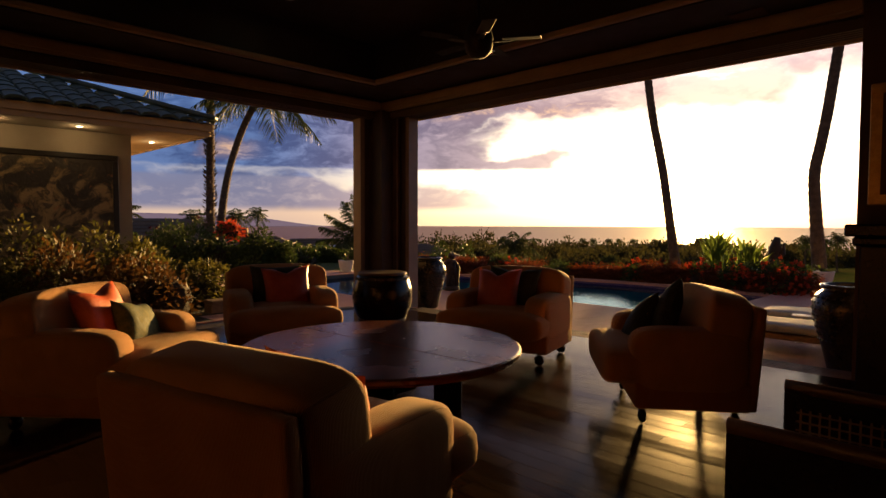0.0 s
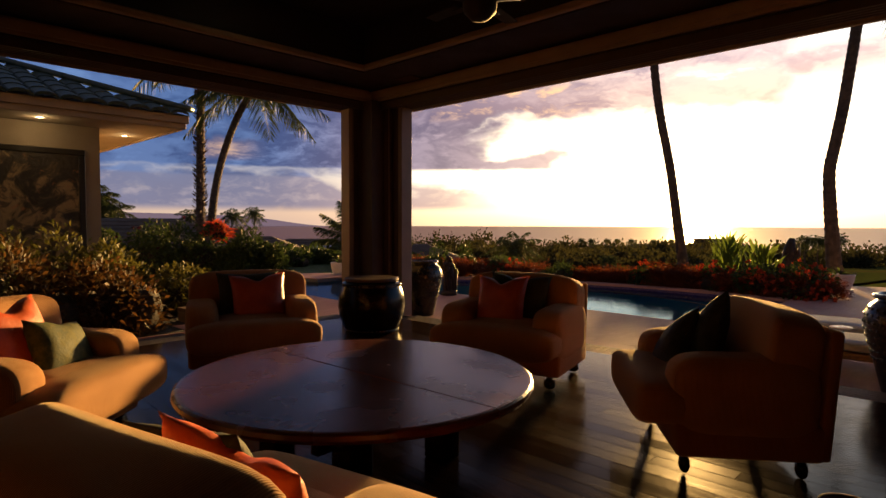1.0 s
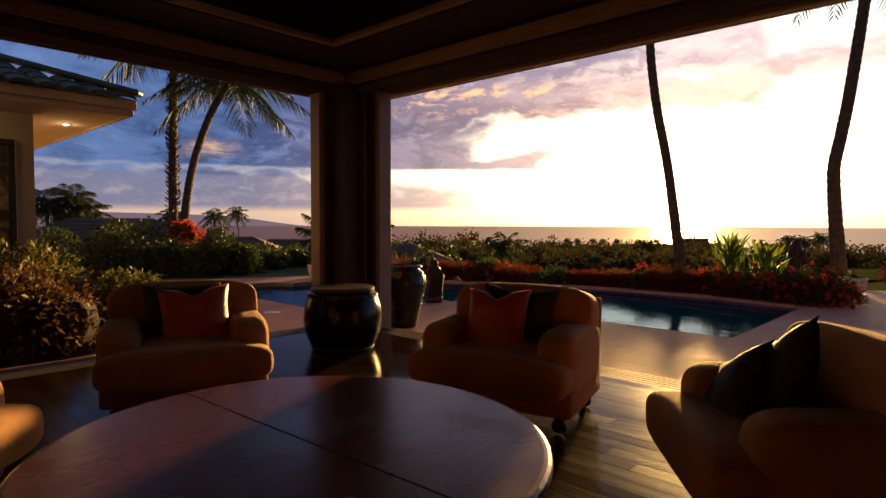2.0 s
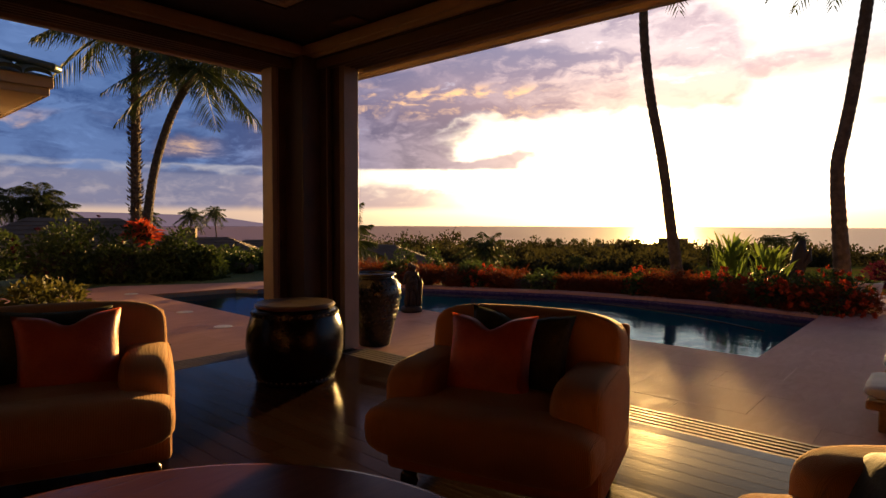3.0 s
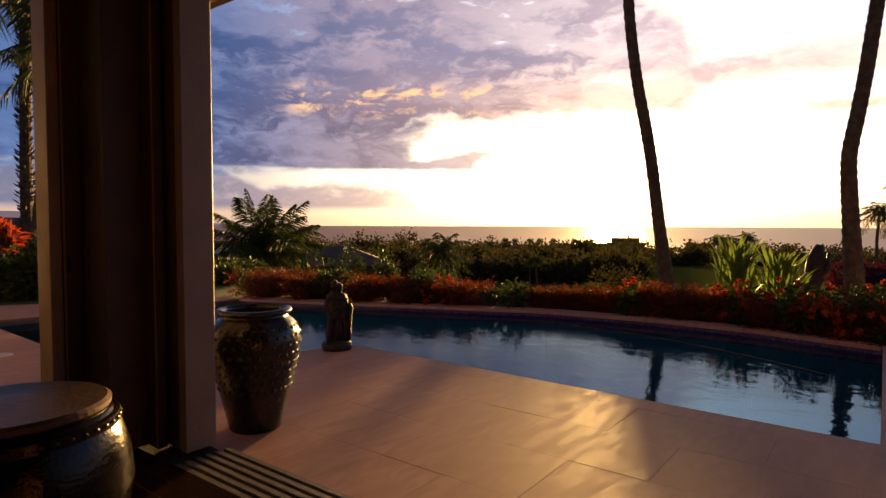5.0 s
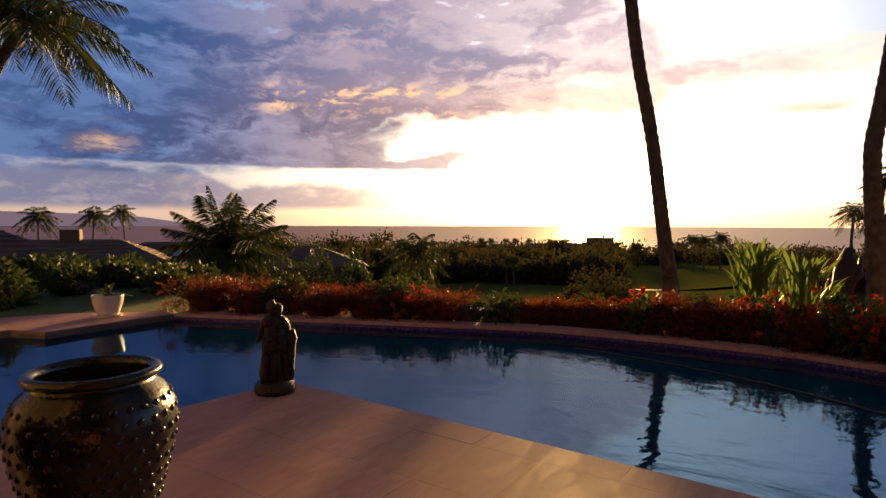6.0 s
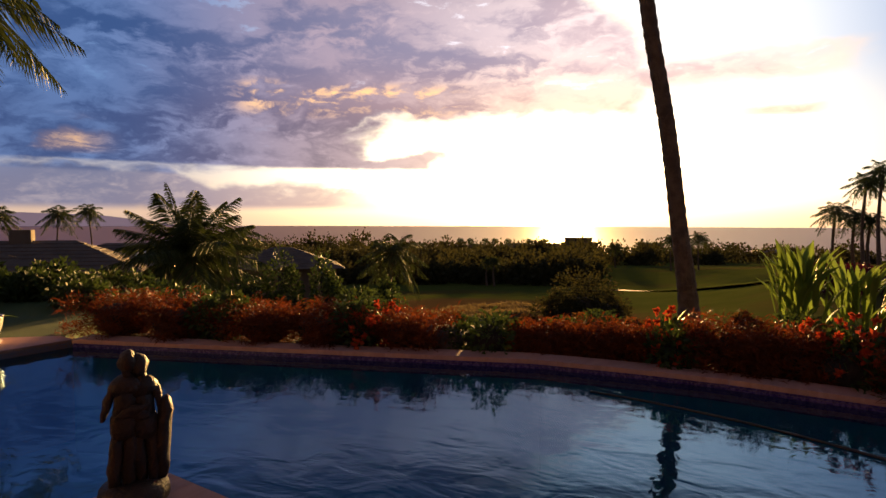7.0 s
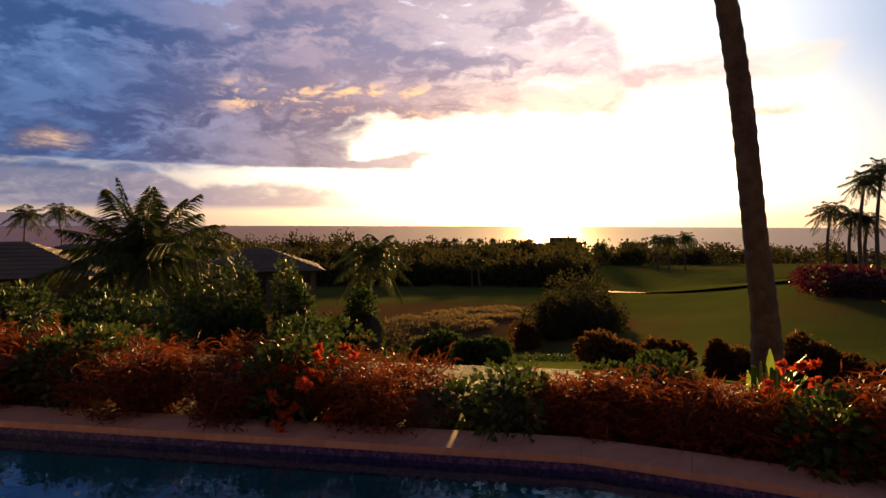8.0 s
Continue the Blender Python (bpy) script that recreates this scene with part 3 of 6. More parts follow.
# eaves outside
ev = bmesh.new()
join(ev, box(0.164, 0.86, -9.0, 0.9, 3.03, 3.06))
join(ev, box(0.80, 0.88, -9.0, 0.9, 2.985, 3.16, 0.01))
join(ev, box(0.882, 0.93, -9.0, 0.95, 3.06, 3.19, 0.01))
join(ev, box(-9.0, 0.10, 0.164, 0.86, 3.03, 3.06))
join(ev, box(-9.0, 0.79, 0.82, 0.90, 2.985, 3.16, 0.01))
structure("eave_trim", ev, "wall", "pale painted eave soffit and fascia", "eave")
rf = bmesh.new()
for vs in (((0.97, -10, 3.2), (0.97, 0.97, 3.2), (-4, -4, 5.2), (-4, -10, 5.2)), ((0.97, 0.97, 3.2), (-10, 0.97, 3.2), (-10, -4, 5.2), (-4, -4, 5.2)),
           ((-10, -10, 5.2), (-4, -10, 5.2), (-4, -4, 5.2), (-10, -4, 5.2))):
    rf.faces.new([rf.verts.new(v) for v in vs])
structure("roof", rf, "roof_tile", "dark tiled roof over the room", "roof")


# corner post: core, stacked sliding panels and jambs on both sides
def corner_post():
    post = thing("corner_post", pose(0, 0, 0), "bronze-painted corner post with stacked sliding door panels", "post", "", "structure")
    part("core", box(-0.36, -0.02, -0.36, -0.02, 0, 2.92, 0.006), "door_paint", post)
    for flip in (False, True):
        def strip(u0, u1, v0, v1, bev=0.004):
            return box(u0, u1, v0, v1, 0.0, 2.88, bev) if not flip else box(v0, v1, u0, u1, 0.0, 2.88, bev)
        end = -0.66 if not flip else -0.53
        part("jamb", strip(-0.085, 0.10, end, end + 0.06), "trim", post, "taupe painted jamb")
        part("jamb_back", strip(0.00, 0.095, end + 0.064, -0.02), "door_paint", post)
        for i, (u, v) in enumerate(((-0.075, end + 0.066), (-0.150, end + 0.18))):
            pn = part("sliding_panel", strip(u, u + 0.055, v, -0.362), "door_paint", post, "bronze-painted door stile")
            part("edge_strip", strip(u - 0.004, u - 0.001, v + 0.002, v + 0.014, 0.0), "trim", pn)
            lt = box(u - 0.008, u - 0.0015, v + 0.018, v + 0.040, 1.00, 1.10, 0.003) if not flip else box(v + 0.018, v + 0.040, u - 0.008, u - 0.0015, 1.00, 1.10, 0.003)
            part("latch", lt, "black_frame", pn, "black recessed latch")
    return post


corner_post()


# thresholds: grooved tracks in both openings
def threshold(name, along_y):
    th = thing(name, pose(0, 0, 0), "grooved aluminium sliding door track", "door track", "", "structure")
    a, b = (-6.15, -0.75) if along_y else (-7.6, -0.60)
    def strip(u0, u1, z0, z1):
        return box(u0, u1, a, b, z0, z1) if along_y else box(a, b, u0, u1, z0, z1)
    part("track_bed", strip(-0.20, 0.12, -0.14, -0.018), "dark_metal", th)
    for i in range(6):
        u = -0.20 + i * 0.0575
        part("rail", strip(u, u + 0.030, -0.0175, -0.002), "rail", th)
    return th


threshold("threshold_east", True)
threshold("threshold_north", False)

# recessed speakers in the soffit, ceiling lights
for x, y in ((-0.36, -1.10), (-0.36, -5.35)):
    sp = thing("ceiling_speaker", pose(x, y, 3.073), "brown square ceiling speaker grille in the soffit", "speaker", "speakers in the soffit")
    part("grille", box(-0.10, 0.10, -0.14, 0.14, -0.012, 0.0, 0.004), "room_wall", sp)
    part("rim", box(-0.115, 0.115, -0.155, 0.155, -0.005, 0.001, 0.002), "ceil", sp)
for x, y in ((-2.58, -1.57), (-5.4, -1.9)):
    cl = thing("ceiling_light", pose(x, y, 3.615), "small round recessed ceiling downlight, lit", "ceiling light", "downlights in the ceiling")
    part("ring", lathe([(0.045, 0.0), (0.062, 0.0), (0.066, -0.010), (0.045, -0.006), (0.045, 0.0)], 20), "metal", cl)
    part("bulb", lathe([(0.0, -0.004), (0.03, -0.003), (0.034, 0.003)], 16), "lamp", cl, "glowing bulb")


# ceiling fan over the table
def fan():
    f = thing("ceiling_fan", pose(-2.84, -4.43, 3.615, 0, 0, 14), "dark ceiling fan with black blades at rest", "ceiling fan")
    part("canopy", lathe([(0.0, -0.06), (0.05, -0.05), (0.075, 0.0)], 20), "dark_metal", f)
    part("rod", lathe([(0.014, -1.00), (0.014, -0.05)], 10), "dark_metal", f)
    part("motor", lathe([(0.0, -1.24), (0.05, -1.23), (0.09, -1.19), (0.10, -1.11), (0.08, -1.03), (0.03, -0.98)], 24), "ceil", f, "bronze motor housing", True)
    for i in range(5):
        r = pose(0, 0, 0, 0, 0, i * 72)
        b = part("blade", join(None, box(0.16, 0.42, -0.045, 0.045, -0.005, 0.005, 0.004), r @ pose(0, 0, -1.12, 4, 0, 0)), "ceil", f, "black wooden blade")
        part("bracket", join(None, box(0.08, 0.22, -0.02, 0.02, -0.004, 0.004, 0.002), r @ pose(0, 0, -1.135, 12, 0, 0)), "dark_metal", b)
    return f


fan()


# chimney breast with mantel at the end of the east wall, seen at its edge
def mantel():
    mt = thing("fireplace", pose(-0.225, -6.75, 0), "dark carved fireplace surround with a heavy mantel", "fireplace")
    part("surround", box(-0.34, 0.0, -0.62, 0.52, 0, 1.10, 0.01), "black_wood", mt)
    part("mantel_shelf", box(-0.46, 0.0, -0.70, 0.60, 1.17, 1.26, 0.012), "black_wood", mt)
    part("cornice", box(-0.40, 0.0, -0.66, 0.56, 1.10, 1.168, 0.016), "black_wood", mt)
    # flat sheet on the solid surround; the recess's darkness is only its colour
    part("hearth_opening", box(-0.346, -0.342, -0.40, 0.30, 0.05, 0.82), "soil", mt, "flat black panel painted as a dark recess")
    pic = thing("picture_frame", pose(-0.226, -6.62, 1.75), "gilt framed mirror on the umber wall", "picture frame")
    part("frame", box(-0.035, 0.0, -0.42, 0.40, -0.34, 0.60, 0.008), "gold", pic)
    part("panel", box(-0.040, -0.036, -0.34, 0.32, -0.26, 0.52), "room_wall", pic)


mantel()

# grey box under the north beam
gb = thing("wall_speaker", pose(-5.02, 0.25, 2.68), "pale grey outdoor speaker box under the eave", "speaker")
part("cabinet", box(-0.22, 0.22, -0.08, 0.10, -0.12, 0.36, 0.012), "grey_box", gb)
part("grille", box(-0.19, 0.19, -0.088, -0.082, -0.10, 0.12, 0.002), "grey_box", gb)


# ---- furniture ----
def pillow_mesh(w, h, t, chop=0.0, n=16):
    b = bmesh.new()
    def surf(side):
        g = []
        for j in range(n + 1):
            row = []
            for i in range(n + 1):
                x, y = -1 + 2 * i / n, -1 + 2 * j / n
                th = t * max(0.0, (1 - abs(x) ** 2.6)) ** 0.55 * max(0.0, (1 - abs(y) ** 2.6)) ** 0.55
                pull = 1 - 0.10 * (1 - x * x) * abs(y) ** 3 - 0.0
                pull2 = 1 - 0.10 * (1 - y * y) * abs(x) ** 3
                yy = y * pull * h / 2
                if y > 0:
                    yy -= chop * math.exp(-(x / 0.30) ** 2) * y * y
                wr = 0.006 * noise.noise((x * 3, y * 3, side * 2.0 + w))
                row.append(b.verts.new((x * pull2 * w / 2, side * th + wr, yy)))
            g.append(row)
        return g
    f, k = surf(1), surf(-1)
    for g, rev in ((f, True), (k, False)):
        for j in range(n):
            for i in range(n):
                q = [g[j][i], g[j][i + 1], g[j + 1][i + 1], g[j + 1][i]]
                b.faces.new(q[::-1] if rev else q)
    bmesh.ops.remove_doubles(b, verts=b.verts[:], dist=0.004)
    bmesh.ops.recalc_face_normals(b, faces=b.faces[:])
    return b


def armchair():
    """Faces +y; 1.02 wide, stands on four castors."""
    c = thing("armchair", pose(0, 0, 0), "tan corduroy club armchair with loose cushions on castors", "armchair", "armchairs round the table")
    # base and back panel take the corduroy with shade in its colour
    part("base", box(-0.49, 0.49, -0.44, 0.34, 0.10, 0.28, 0.03, 3), "cord_shade", c, "", True)
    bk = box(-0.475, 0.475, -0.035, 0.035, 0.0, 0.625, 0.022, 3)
    part("back_panel", join(None, bk, pose(0, -0.445, 0.105, 5, 0, 0)), "cord_shade", c, "flat corduroy outer back panel", True)
    for s in (-1, 1):
        arm = puff(0.125, 0.40, 0.20, 0.45, 0.40, pose(s * 0.385, -0.03, 0.395))
        part("arm", arm, "cord", c, "", True)
    seat = puff(0.31, 0.42, 0.10, 0.5, 0.3, pose(0, 0.02, 0.375), bulge=0.12)
    st = part("seat_cushion", seat, "cord", c, "loose T-shaped seat cushion", True)
    part("front_roll", puff(0.505, 0.165, 0.125, 0.55, 0.32, pose(0, 0.40, 0.345), 36), "cord", st, "", True)
    back = puff(0.485, 0.155, 0.195, 0.42, 0.24, pose(0, -0.285, 0.600, 9, 0, 0), 40, bulge=0.0)
    for v in back.verts:
        v.co.z += 0.016 * (1 - (v.co.x / 0.485) ** 2) * max(0, (v.co.z - 0.6) / 0.25)
        v.co.y -= 0.06 * (1 - (v.co.x / 0.485) ** 2) * 0.6
    part("back_cushion", back, "cord", c, "loose thick back cushion", True)
    for sx in (-0.40, 0.40):
        for sy in (-0.36, 0.27):
            w = part("castor", puff(0.045, 0.030, 0.045, 0.9, 0.9, pose(sx, sy, 0.046), 14, 10), "black_wood", c, "black ball castor", True)
            part("stem", lathe([(0.018, 0.07), (0.018, 0.115)], 10, pose(sx, sy, 0)), "dark_metal", w)
    return c


SEATS = (
    (-2.90, -1.89, -0.38, -0.93),
    (-1.47, -3.62, -0.96, -0.26),
    (-1.93, -5.38, -0.60, 0.80),
    (-4.66, -2.78, 0.66, -0.75),
    (-4.70, -5.20, 0.975, 0.22),
)
GROW = Matrix.Diagonal((1.03, 0.96, 1.03, 1))
first = armchair()
chairs = [first]
first.matrix_basis = facing(*SEATS[0]) @ GROW
for s in SEATS[1:]:
    wide, deep = {SEATS[2]: (0.90, 0.92), SEATS[4]: (0.93, 1.0)}.get(s, (1.0, 1.0))
    chairs.append(copy_thing(first, facing(*s) @ Matrix.Diagonal((wide, deep, 1, 1))))


def pillow(name, seat, mat, x, y, z, w, h, t, tilt, lean=0.0, turn=0.0, chop=0.0, label="", piping=""):
    p = thing(name, facing(*SEATS[seat]) @ pose(x, y, z, tilt, lean, turn), label, "pillow", "pillows on the armchairs")
    part("cover", pillow_mesh(w, h, t, chop), mat, p, "", True)
    if piping:
        part("band", join(None, box(-w * 0.30, w * 0.30, t * 0.93, t * 1.0, -h * 0.12, h * 0.12, 0.004)), piping, p, "woven gold band")
    return p


pillow("pillow", 0, "dark_cloth", 0.02, -0.06, 0.61, 0.52, 0.46, 0.085, 16, 0, 0, 0.0, "black-green velvet pillow propped on the armchair")
pillow("pillow", 0, "red", -0.06, 0.06, 0.61, 0.47, 0.45, 0.085, 18, 2, 3, 0.05, "burnt red silk pillow propped on the armchair")
pillow("pillow", 1, "dark_cloth", -0.02, -0.05, 0.62, 0.54, 0.46, 0.085, 17, -2, 0, 0.05, "black-green velvet pillow propped on the armchair")
pillow("pillow", 1, "red", 0.08, 0.07, 0.61, 0.46, 0.46, 0.085, 18, 2, -3, 0.06, "burnt red silk pillow propped on the armchair")
pillow("pillow", 2, "dark_cloth", 0.10, 0.0, 0.61, 0.46, 0.46, 0.085, 20, 26, 0, 0.03, "black-green velvet pillow propped on the armchair")
pillow("pillow", 2, "dark_cloth", 0.16, 0.17, 0.53, 0.44, 0.40, 0.085, 32, 30, 8, 0.02, "black-green velvet pillow leaning on another pillow")
pillow("pillow", 3, "orange", 0.04, -0.03, 0.62, 0.46, 0.46, 0.085, 18, 4, 0, 0.05, "bright orange silk pillow propped on the armchair")
pillow("pillow", 3, "gold_cloth", -0.10, 0.12, 0.56, 0.48, 0.34, 0.08, 24, -10, 4, 0.02, "sage and gold lumbar pillow leaning on the orange one")
pillow("pillow", 4, "orange", 0.10, 0.00, 0.56, 0.48, 0.47, 0.085, 18, 6, 0, 0.05, "bright orange silk pillow propped on the armchair")
pillow("pillow", 4, "dark_cloth", -0.12, 0.06, 0.54, 0.48, 0.44, 0.085, 20, -6, 0, 0.03, "black-green velvet pillow propped on the armchair")


def round_table():
    t = thing("round_table", pose(-3.42, -4.10, 0, 0, 0, 3), "large round polished mahogany coffee table with a centre seam", "table")
    R = 0.92
    for s in (-1, 1):
        b = bmesh.new()
        n = 48
        lower = []
        for z, rr in ((0.412, R - 0.035), (0.419, R - 0.01), (0.436, R), (0.454, R - 0.004), (0.462, R - 0.016), (0.464, R - 0.03)):
            lower.append([b.verts.new((s * max(0.005, rr * math.cos(a)), rr * math.sin(a), z))
                          for a in [(-math.pi / 2 + math.pi * i / n) for i in range(n + 1)]])
        for lo, hi in zip(lower, lower[1:]):
            for i in range(n):
                b.faces.new((lo[i], lo[i + 1], hi[i + 1], hi[i]))
        b.faces.new(lower[-1])
        b.faces.new(lower[0][::-1])
        for lo, hi in zip(lower, lower[1:]):
            b.faces.new((lo[0], hi[0], hi[-1], lo[-1]))
        bmesh.ops.recalc_face_normals(b, faces=b.faces[:])
        part("tabletop_half", b, "table", t, "polished mahogany leaf")
    part("apron", lathe([(0.60, 0.36), (0.62, 0.36), (0.62, 0.410), (0.60, 0.410), (0.60, 0.36)], 48), "black_wood", t)
    for i in range(4):
        a = math.radians(45 + 90 * i)
        part("leg", box(0.44 * math.cos(a) - 0.07, 0.44 * math.cos(a) + 0.07, 0.44 * math.sin(a) - 0.07, 0.44 * math.sin(a) + 0.07, 0, 0.410, 0.012, 2), "black_wood", t)
    part("stretcher", box(-0.30, 0.30, -0.03, 0.03, 0.10, 0.16, 0.005), "black_wood", t)
    return t


round_table()


def drum_stool():
    s = thing("drum_stool", pose(-1.05, -1.22, 0, 0, 0, 20) @ Matrix.Diagonal((1.30, 1.30, 0.92, 1)), "black lacquered drum stool with nail heads and brown top", "stool")
    body = [(0.0, 0.0), (0.215, 0.0), (0.225, 0.012), (0.25, 0.08), (0.285, 0.20), (0.300, 0.33), (0.292, 0.46), (0.265, 0.58), (0.245, 0.635), (0.235, 0.645), (0.0, 0.645)]
    part("body", lathe(body, 56), "black_wood", s, "", True)
    top = [(0.0, 0.646), (0.232, 0.646), (0.242, 0.655), (0.243, 0.675), (0.232, 0.686), (0.0, 0.688)]
    part("top", lathe(top, 56), "brown_top", s, "worn brown leather top", False)
    for z, r in ((0.600, 0.262), (0.045, 0.238)):
        band = part("nail_band", lathe([(r - 0.004, z - 0.028), (r + 0.003, z - 0.022), (r + 0.001, z + 0.020), (r - 0.010, z + 0.026)], 56), "black_wood", s)
        nails = bmesh.new()
        for i in range(44):
            a = 2 * math.pi * i / 44
            join(nails, lathe([(0.009, 0.0), (0.007, 0.005), (0.0, 0.007)], 6), pose(0, 0, 0, 0, 0, math.degrees(a)) @ pose(r + 0.001, 0, z, 0, 90, 0))
        part("nail_row", nails, "dark_metal", band, "row of domed nail heads")["kind"] = "stuff"
    return s


drum_stool()


def wicker_chair():
    """Dark wooden tub chair with a cane panel and patterned seat; faces +y."""
    c = thing("tub_chair", facing(-4.03, -6.80, 0.0, 1.0) @ Matrix.Diagonal((0.72, 0.92, 1, 1)), "dark wooden tub chair with cane panels and patterned cushion", "chair")
    seat = puff(0.27, 0.26, 0.05, 0.5, 0.35, pose(0, 0.02, 0.44), bulge=0.1)
    part("seat_cushion", seat, "tapestry", c, "brown patterned seat cushion", True)
    part("seat_frame", box(-0.30, 0.30, -0.26, 0.30, 0.33, 0.39, 0.012, 2), "black_wood", c)
    arc = [(0.36 * math.cos(a), -0.02 + 0.36 * math.sin(a)) for a in [math.pi + math.pi * i / 24 for i in range(25)]]
    arc = [(-0.36, 0.26)] + arc + [(0.36, 0.26)]
    b = bmesh.new()
    ring = []
    for x, y in arc:
        nx, ny = (x / 0.36, (y + 0.02) / 0.36) if y < 0 else (math.copysign(1, x), 0)
        ring.append([b.verts.new((x + nx * o, y + ny * o, z)) for o, z in ((-0.018, 0.40), (-0.018, 0.725), (0.018, 0.725), (0.018, 0.36))])
    for p, q in zip(ring, ring[1:]):
        for i in range(4):
            b.faces.new((p[i], q[i], q[(i + 1) % 4], p[(i + 1) % 4]))
    b.faces.new(ring[0])
    b.faces.new(ring[-1][::-1])
    bmesh.ops.recalc_face_normals(b, faces=b.faces[:])
    part("back_shell", b, "black_wood", c, "curved dark wooden back")
    rail = [(x * 1.0, y, 0.742) for x, y in arc]
    # brown rail, lighter than the shell: the edge highlight is in its colour
    part("top_rail", tube(rail, [0.022] * len(rail), 8), "brown_top", c, "brown top rail, lightened for its lit edge", True)
    for s in (-1, 1):
        cane = bmesh.new()
        for i in range(9):
            join(cane, box(s * 0.335 - 0.003, s * 0.335 + 0.003, -0.02 + i * 0.028, -0.014 + i * 0.028, 0.46, 0.68))
        for i in range(8):
            join(cane, box(s * 0.333 - 0.003, s * 0.333 + 0.003, -0.03, 0.22, 0.47 + i * 0.028, 0.475 + i * 0.028))
        part("cane_panel", cane, "teak", c, "woven cane panel")["kind"] = "stuff"
        for y in (-0.22, 0.26):
            part("leg", lathe([(0.0, 0.0), (0.018, 0.0), (0.026, 0.36), (0.0, 0.36)], 10, pose(s * 0.27, y, 0)), "black_wood", c)
    return c


wicker_chair()

# ---- pool, deck and ground ----
DZ = -0.085


POOL = [(2.74, -3.75), (2.83, 1.14), (0.62, 1.40), (0.75, 6.15), (2.40, 5.95), (2.60, 5.45), (4.38, 5.55), (6.48, 0.50), (6.70, -1.00), (6.68, -2.40), (6.38, -3.75)]
FAR_EDGE = POOL[6:11]
WATER_Z = DZ - 0.095


def basin():
    b = bmesh.new()
    hi = [b.verts.new((x, y, DZ - 0.03)) for x, y in POOL]
    lo = [b.verts.new((x, y, -1.45)) for x, y in POOL]
    n = len(POOL)
    for i in range(n):
        b.faces.new((hi[i], hi[(i + 1) % n], lo[(i + 1) % n], lo[i]))
    b.faces.new(lo)
    bmesh.ops.recalc_face_normals(b, faces=b.faces[:])
    pool = tagged(part("pool_basin", b, "basin", None), "blue plastered pool basin", "pool", "", "structure")
    w = bmesh.new()
    w.faces.new([w.verts.new((x, y, WATER_Z)) for x, y in POOL])
    bmesh.ops.triangulate(w, faces=w.faces[:])
    bmesh.ops.recalc_face_normals(w, faces=w.faces[:])
    structure("pool_water", w, "water", "still dark blue pool water", "water").visible_shadow = False
    return pool


basin()


def offset(path, d):
    """The polyline moved to its left by d."""
    out = []
    for i, p in enumerate(path):
        a, b = Vector(path[max(i - 1, 0)]), Vector(path[min(i + 1, len(path) - 1)])
        t = (b - a).normalized()
        out.append((p[0] - t.y * d, p[1] + t.x * d))
    return out


def along(path, s):
    """Point and direction at arc length s of a polyline."""
    for a, b in zip(path, path[1:]):
        l = math.dist(a, b)
        if s <= l or b is path[-1]:
            t = ((b[0] - a[0]) / l, (b[1] - a[1]) / l)
            return (a[0] + t[0] * s, a[1] + t[1] * s), t
        s -= l


EDGE_LEN = sum(math.dist(a, b) for a, b in zip(FAR_EDGE, FAR_EDGE[1:]))

# mosaic band under the coping: small glass tiles in running bond
wall_v, wall_f = [], []
tl, th_, gap = 0.052, 0.024, 0.004
rows_n = 6
for r in range(rows_n):
    s = -(tl / 2) * (r % 2)
    z1 = DZ - 0.045 - r * (th_ + gap)
    while s < EDGE_LEN - tl:
        s0 = max(s, 0.0)
        (x0, y0), t0 = along(FAR_EDGE, s0)
        (x1, y1), t1 = along(FAR_EDGE, s + tl)
        nx, ny = t0[1], -t0[0]
        o = 0.006
        k = len(wall_v)
        for (x, y) in ((x0, y0), (x1, y1)):
            for z in (z1 - th_, z1):
                wall_v += [(x + nx * o, y + ny * o, z), (x - nx * 0.002, y - ny * 0.002, z)]
        wall_f += [(k, k + 4, k + 6, k + 2), (k + 2, k + 6, k + 7, k + 3), (k, k + 1, k + 5, k + 4), (k, k + 2, k + 3, k + 1), (k + 4, k + 5, k + 7, k + 6)]
        s += tl + gap
mos = mesh_part("mosaic_band", wall_v, wall_f, "mosaic", bpy.data.objects["pool_basin"], "indigo glass mosaic tiles in running bond")
mos["kind"] = "stuff"
grout_b = bmesh.new()
inner = offset(FAR_EDGE, -0.003)
for a, b in zip(inner, inner[1:]):
    grout_b.faces.new([grout_b.verts.new(v) for v in ((*a, DZ - 0.03), (*b, DZ - 0.03), (*b, -0.26), (*a, -0.26))])
part("grout_bed", grout_b, "violet_grout", bpy.data.objects["pool_basin"])

# pool cleaner hose lying in the water
hose = [(5.95 - 0.020 * i * i * 0.35, -0.2 - 0.26 * i, WATER_Z + 0.006) for i in range(13)]
hz = tagged(part("pool_hose", tube(hose, [0.011] * len(hose), 8), "hose", None, "", True), "dark rubber cleaner hose floating in the pool", "hose")


# ground: one sheet out to the horizon, falling from the terrace to the shore
PROFILE_R = [0, 7.6, 8.2, 14, 25, 45, 95, 140, 300, 480, 800, 4900]
PROFILE_Z = [-1.9, -1.9, -0.45, -1.8, -3.6, -5.6, -9.0, -10.0, -16.0, -22.5, -27.0, -30.0]


def smooth01(v, a, b):
    t = min(1.0, max(0.0, (v - a) / (b - a)))
    return t * t * (3 - 2 * t)


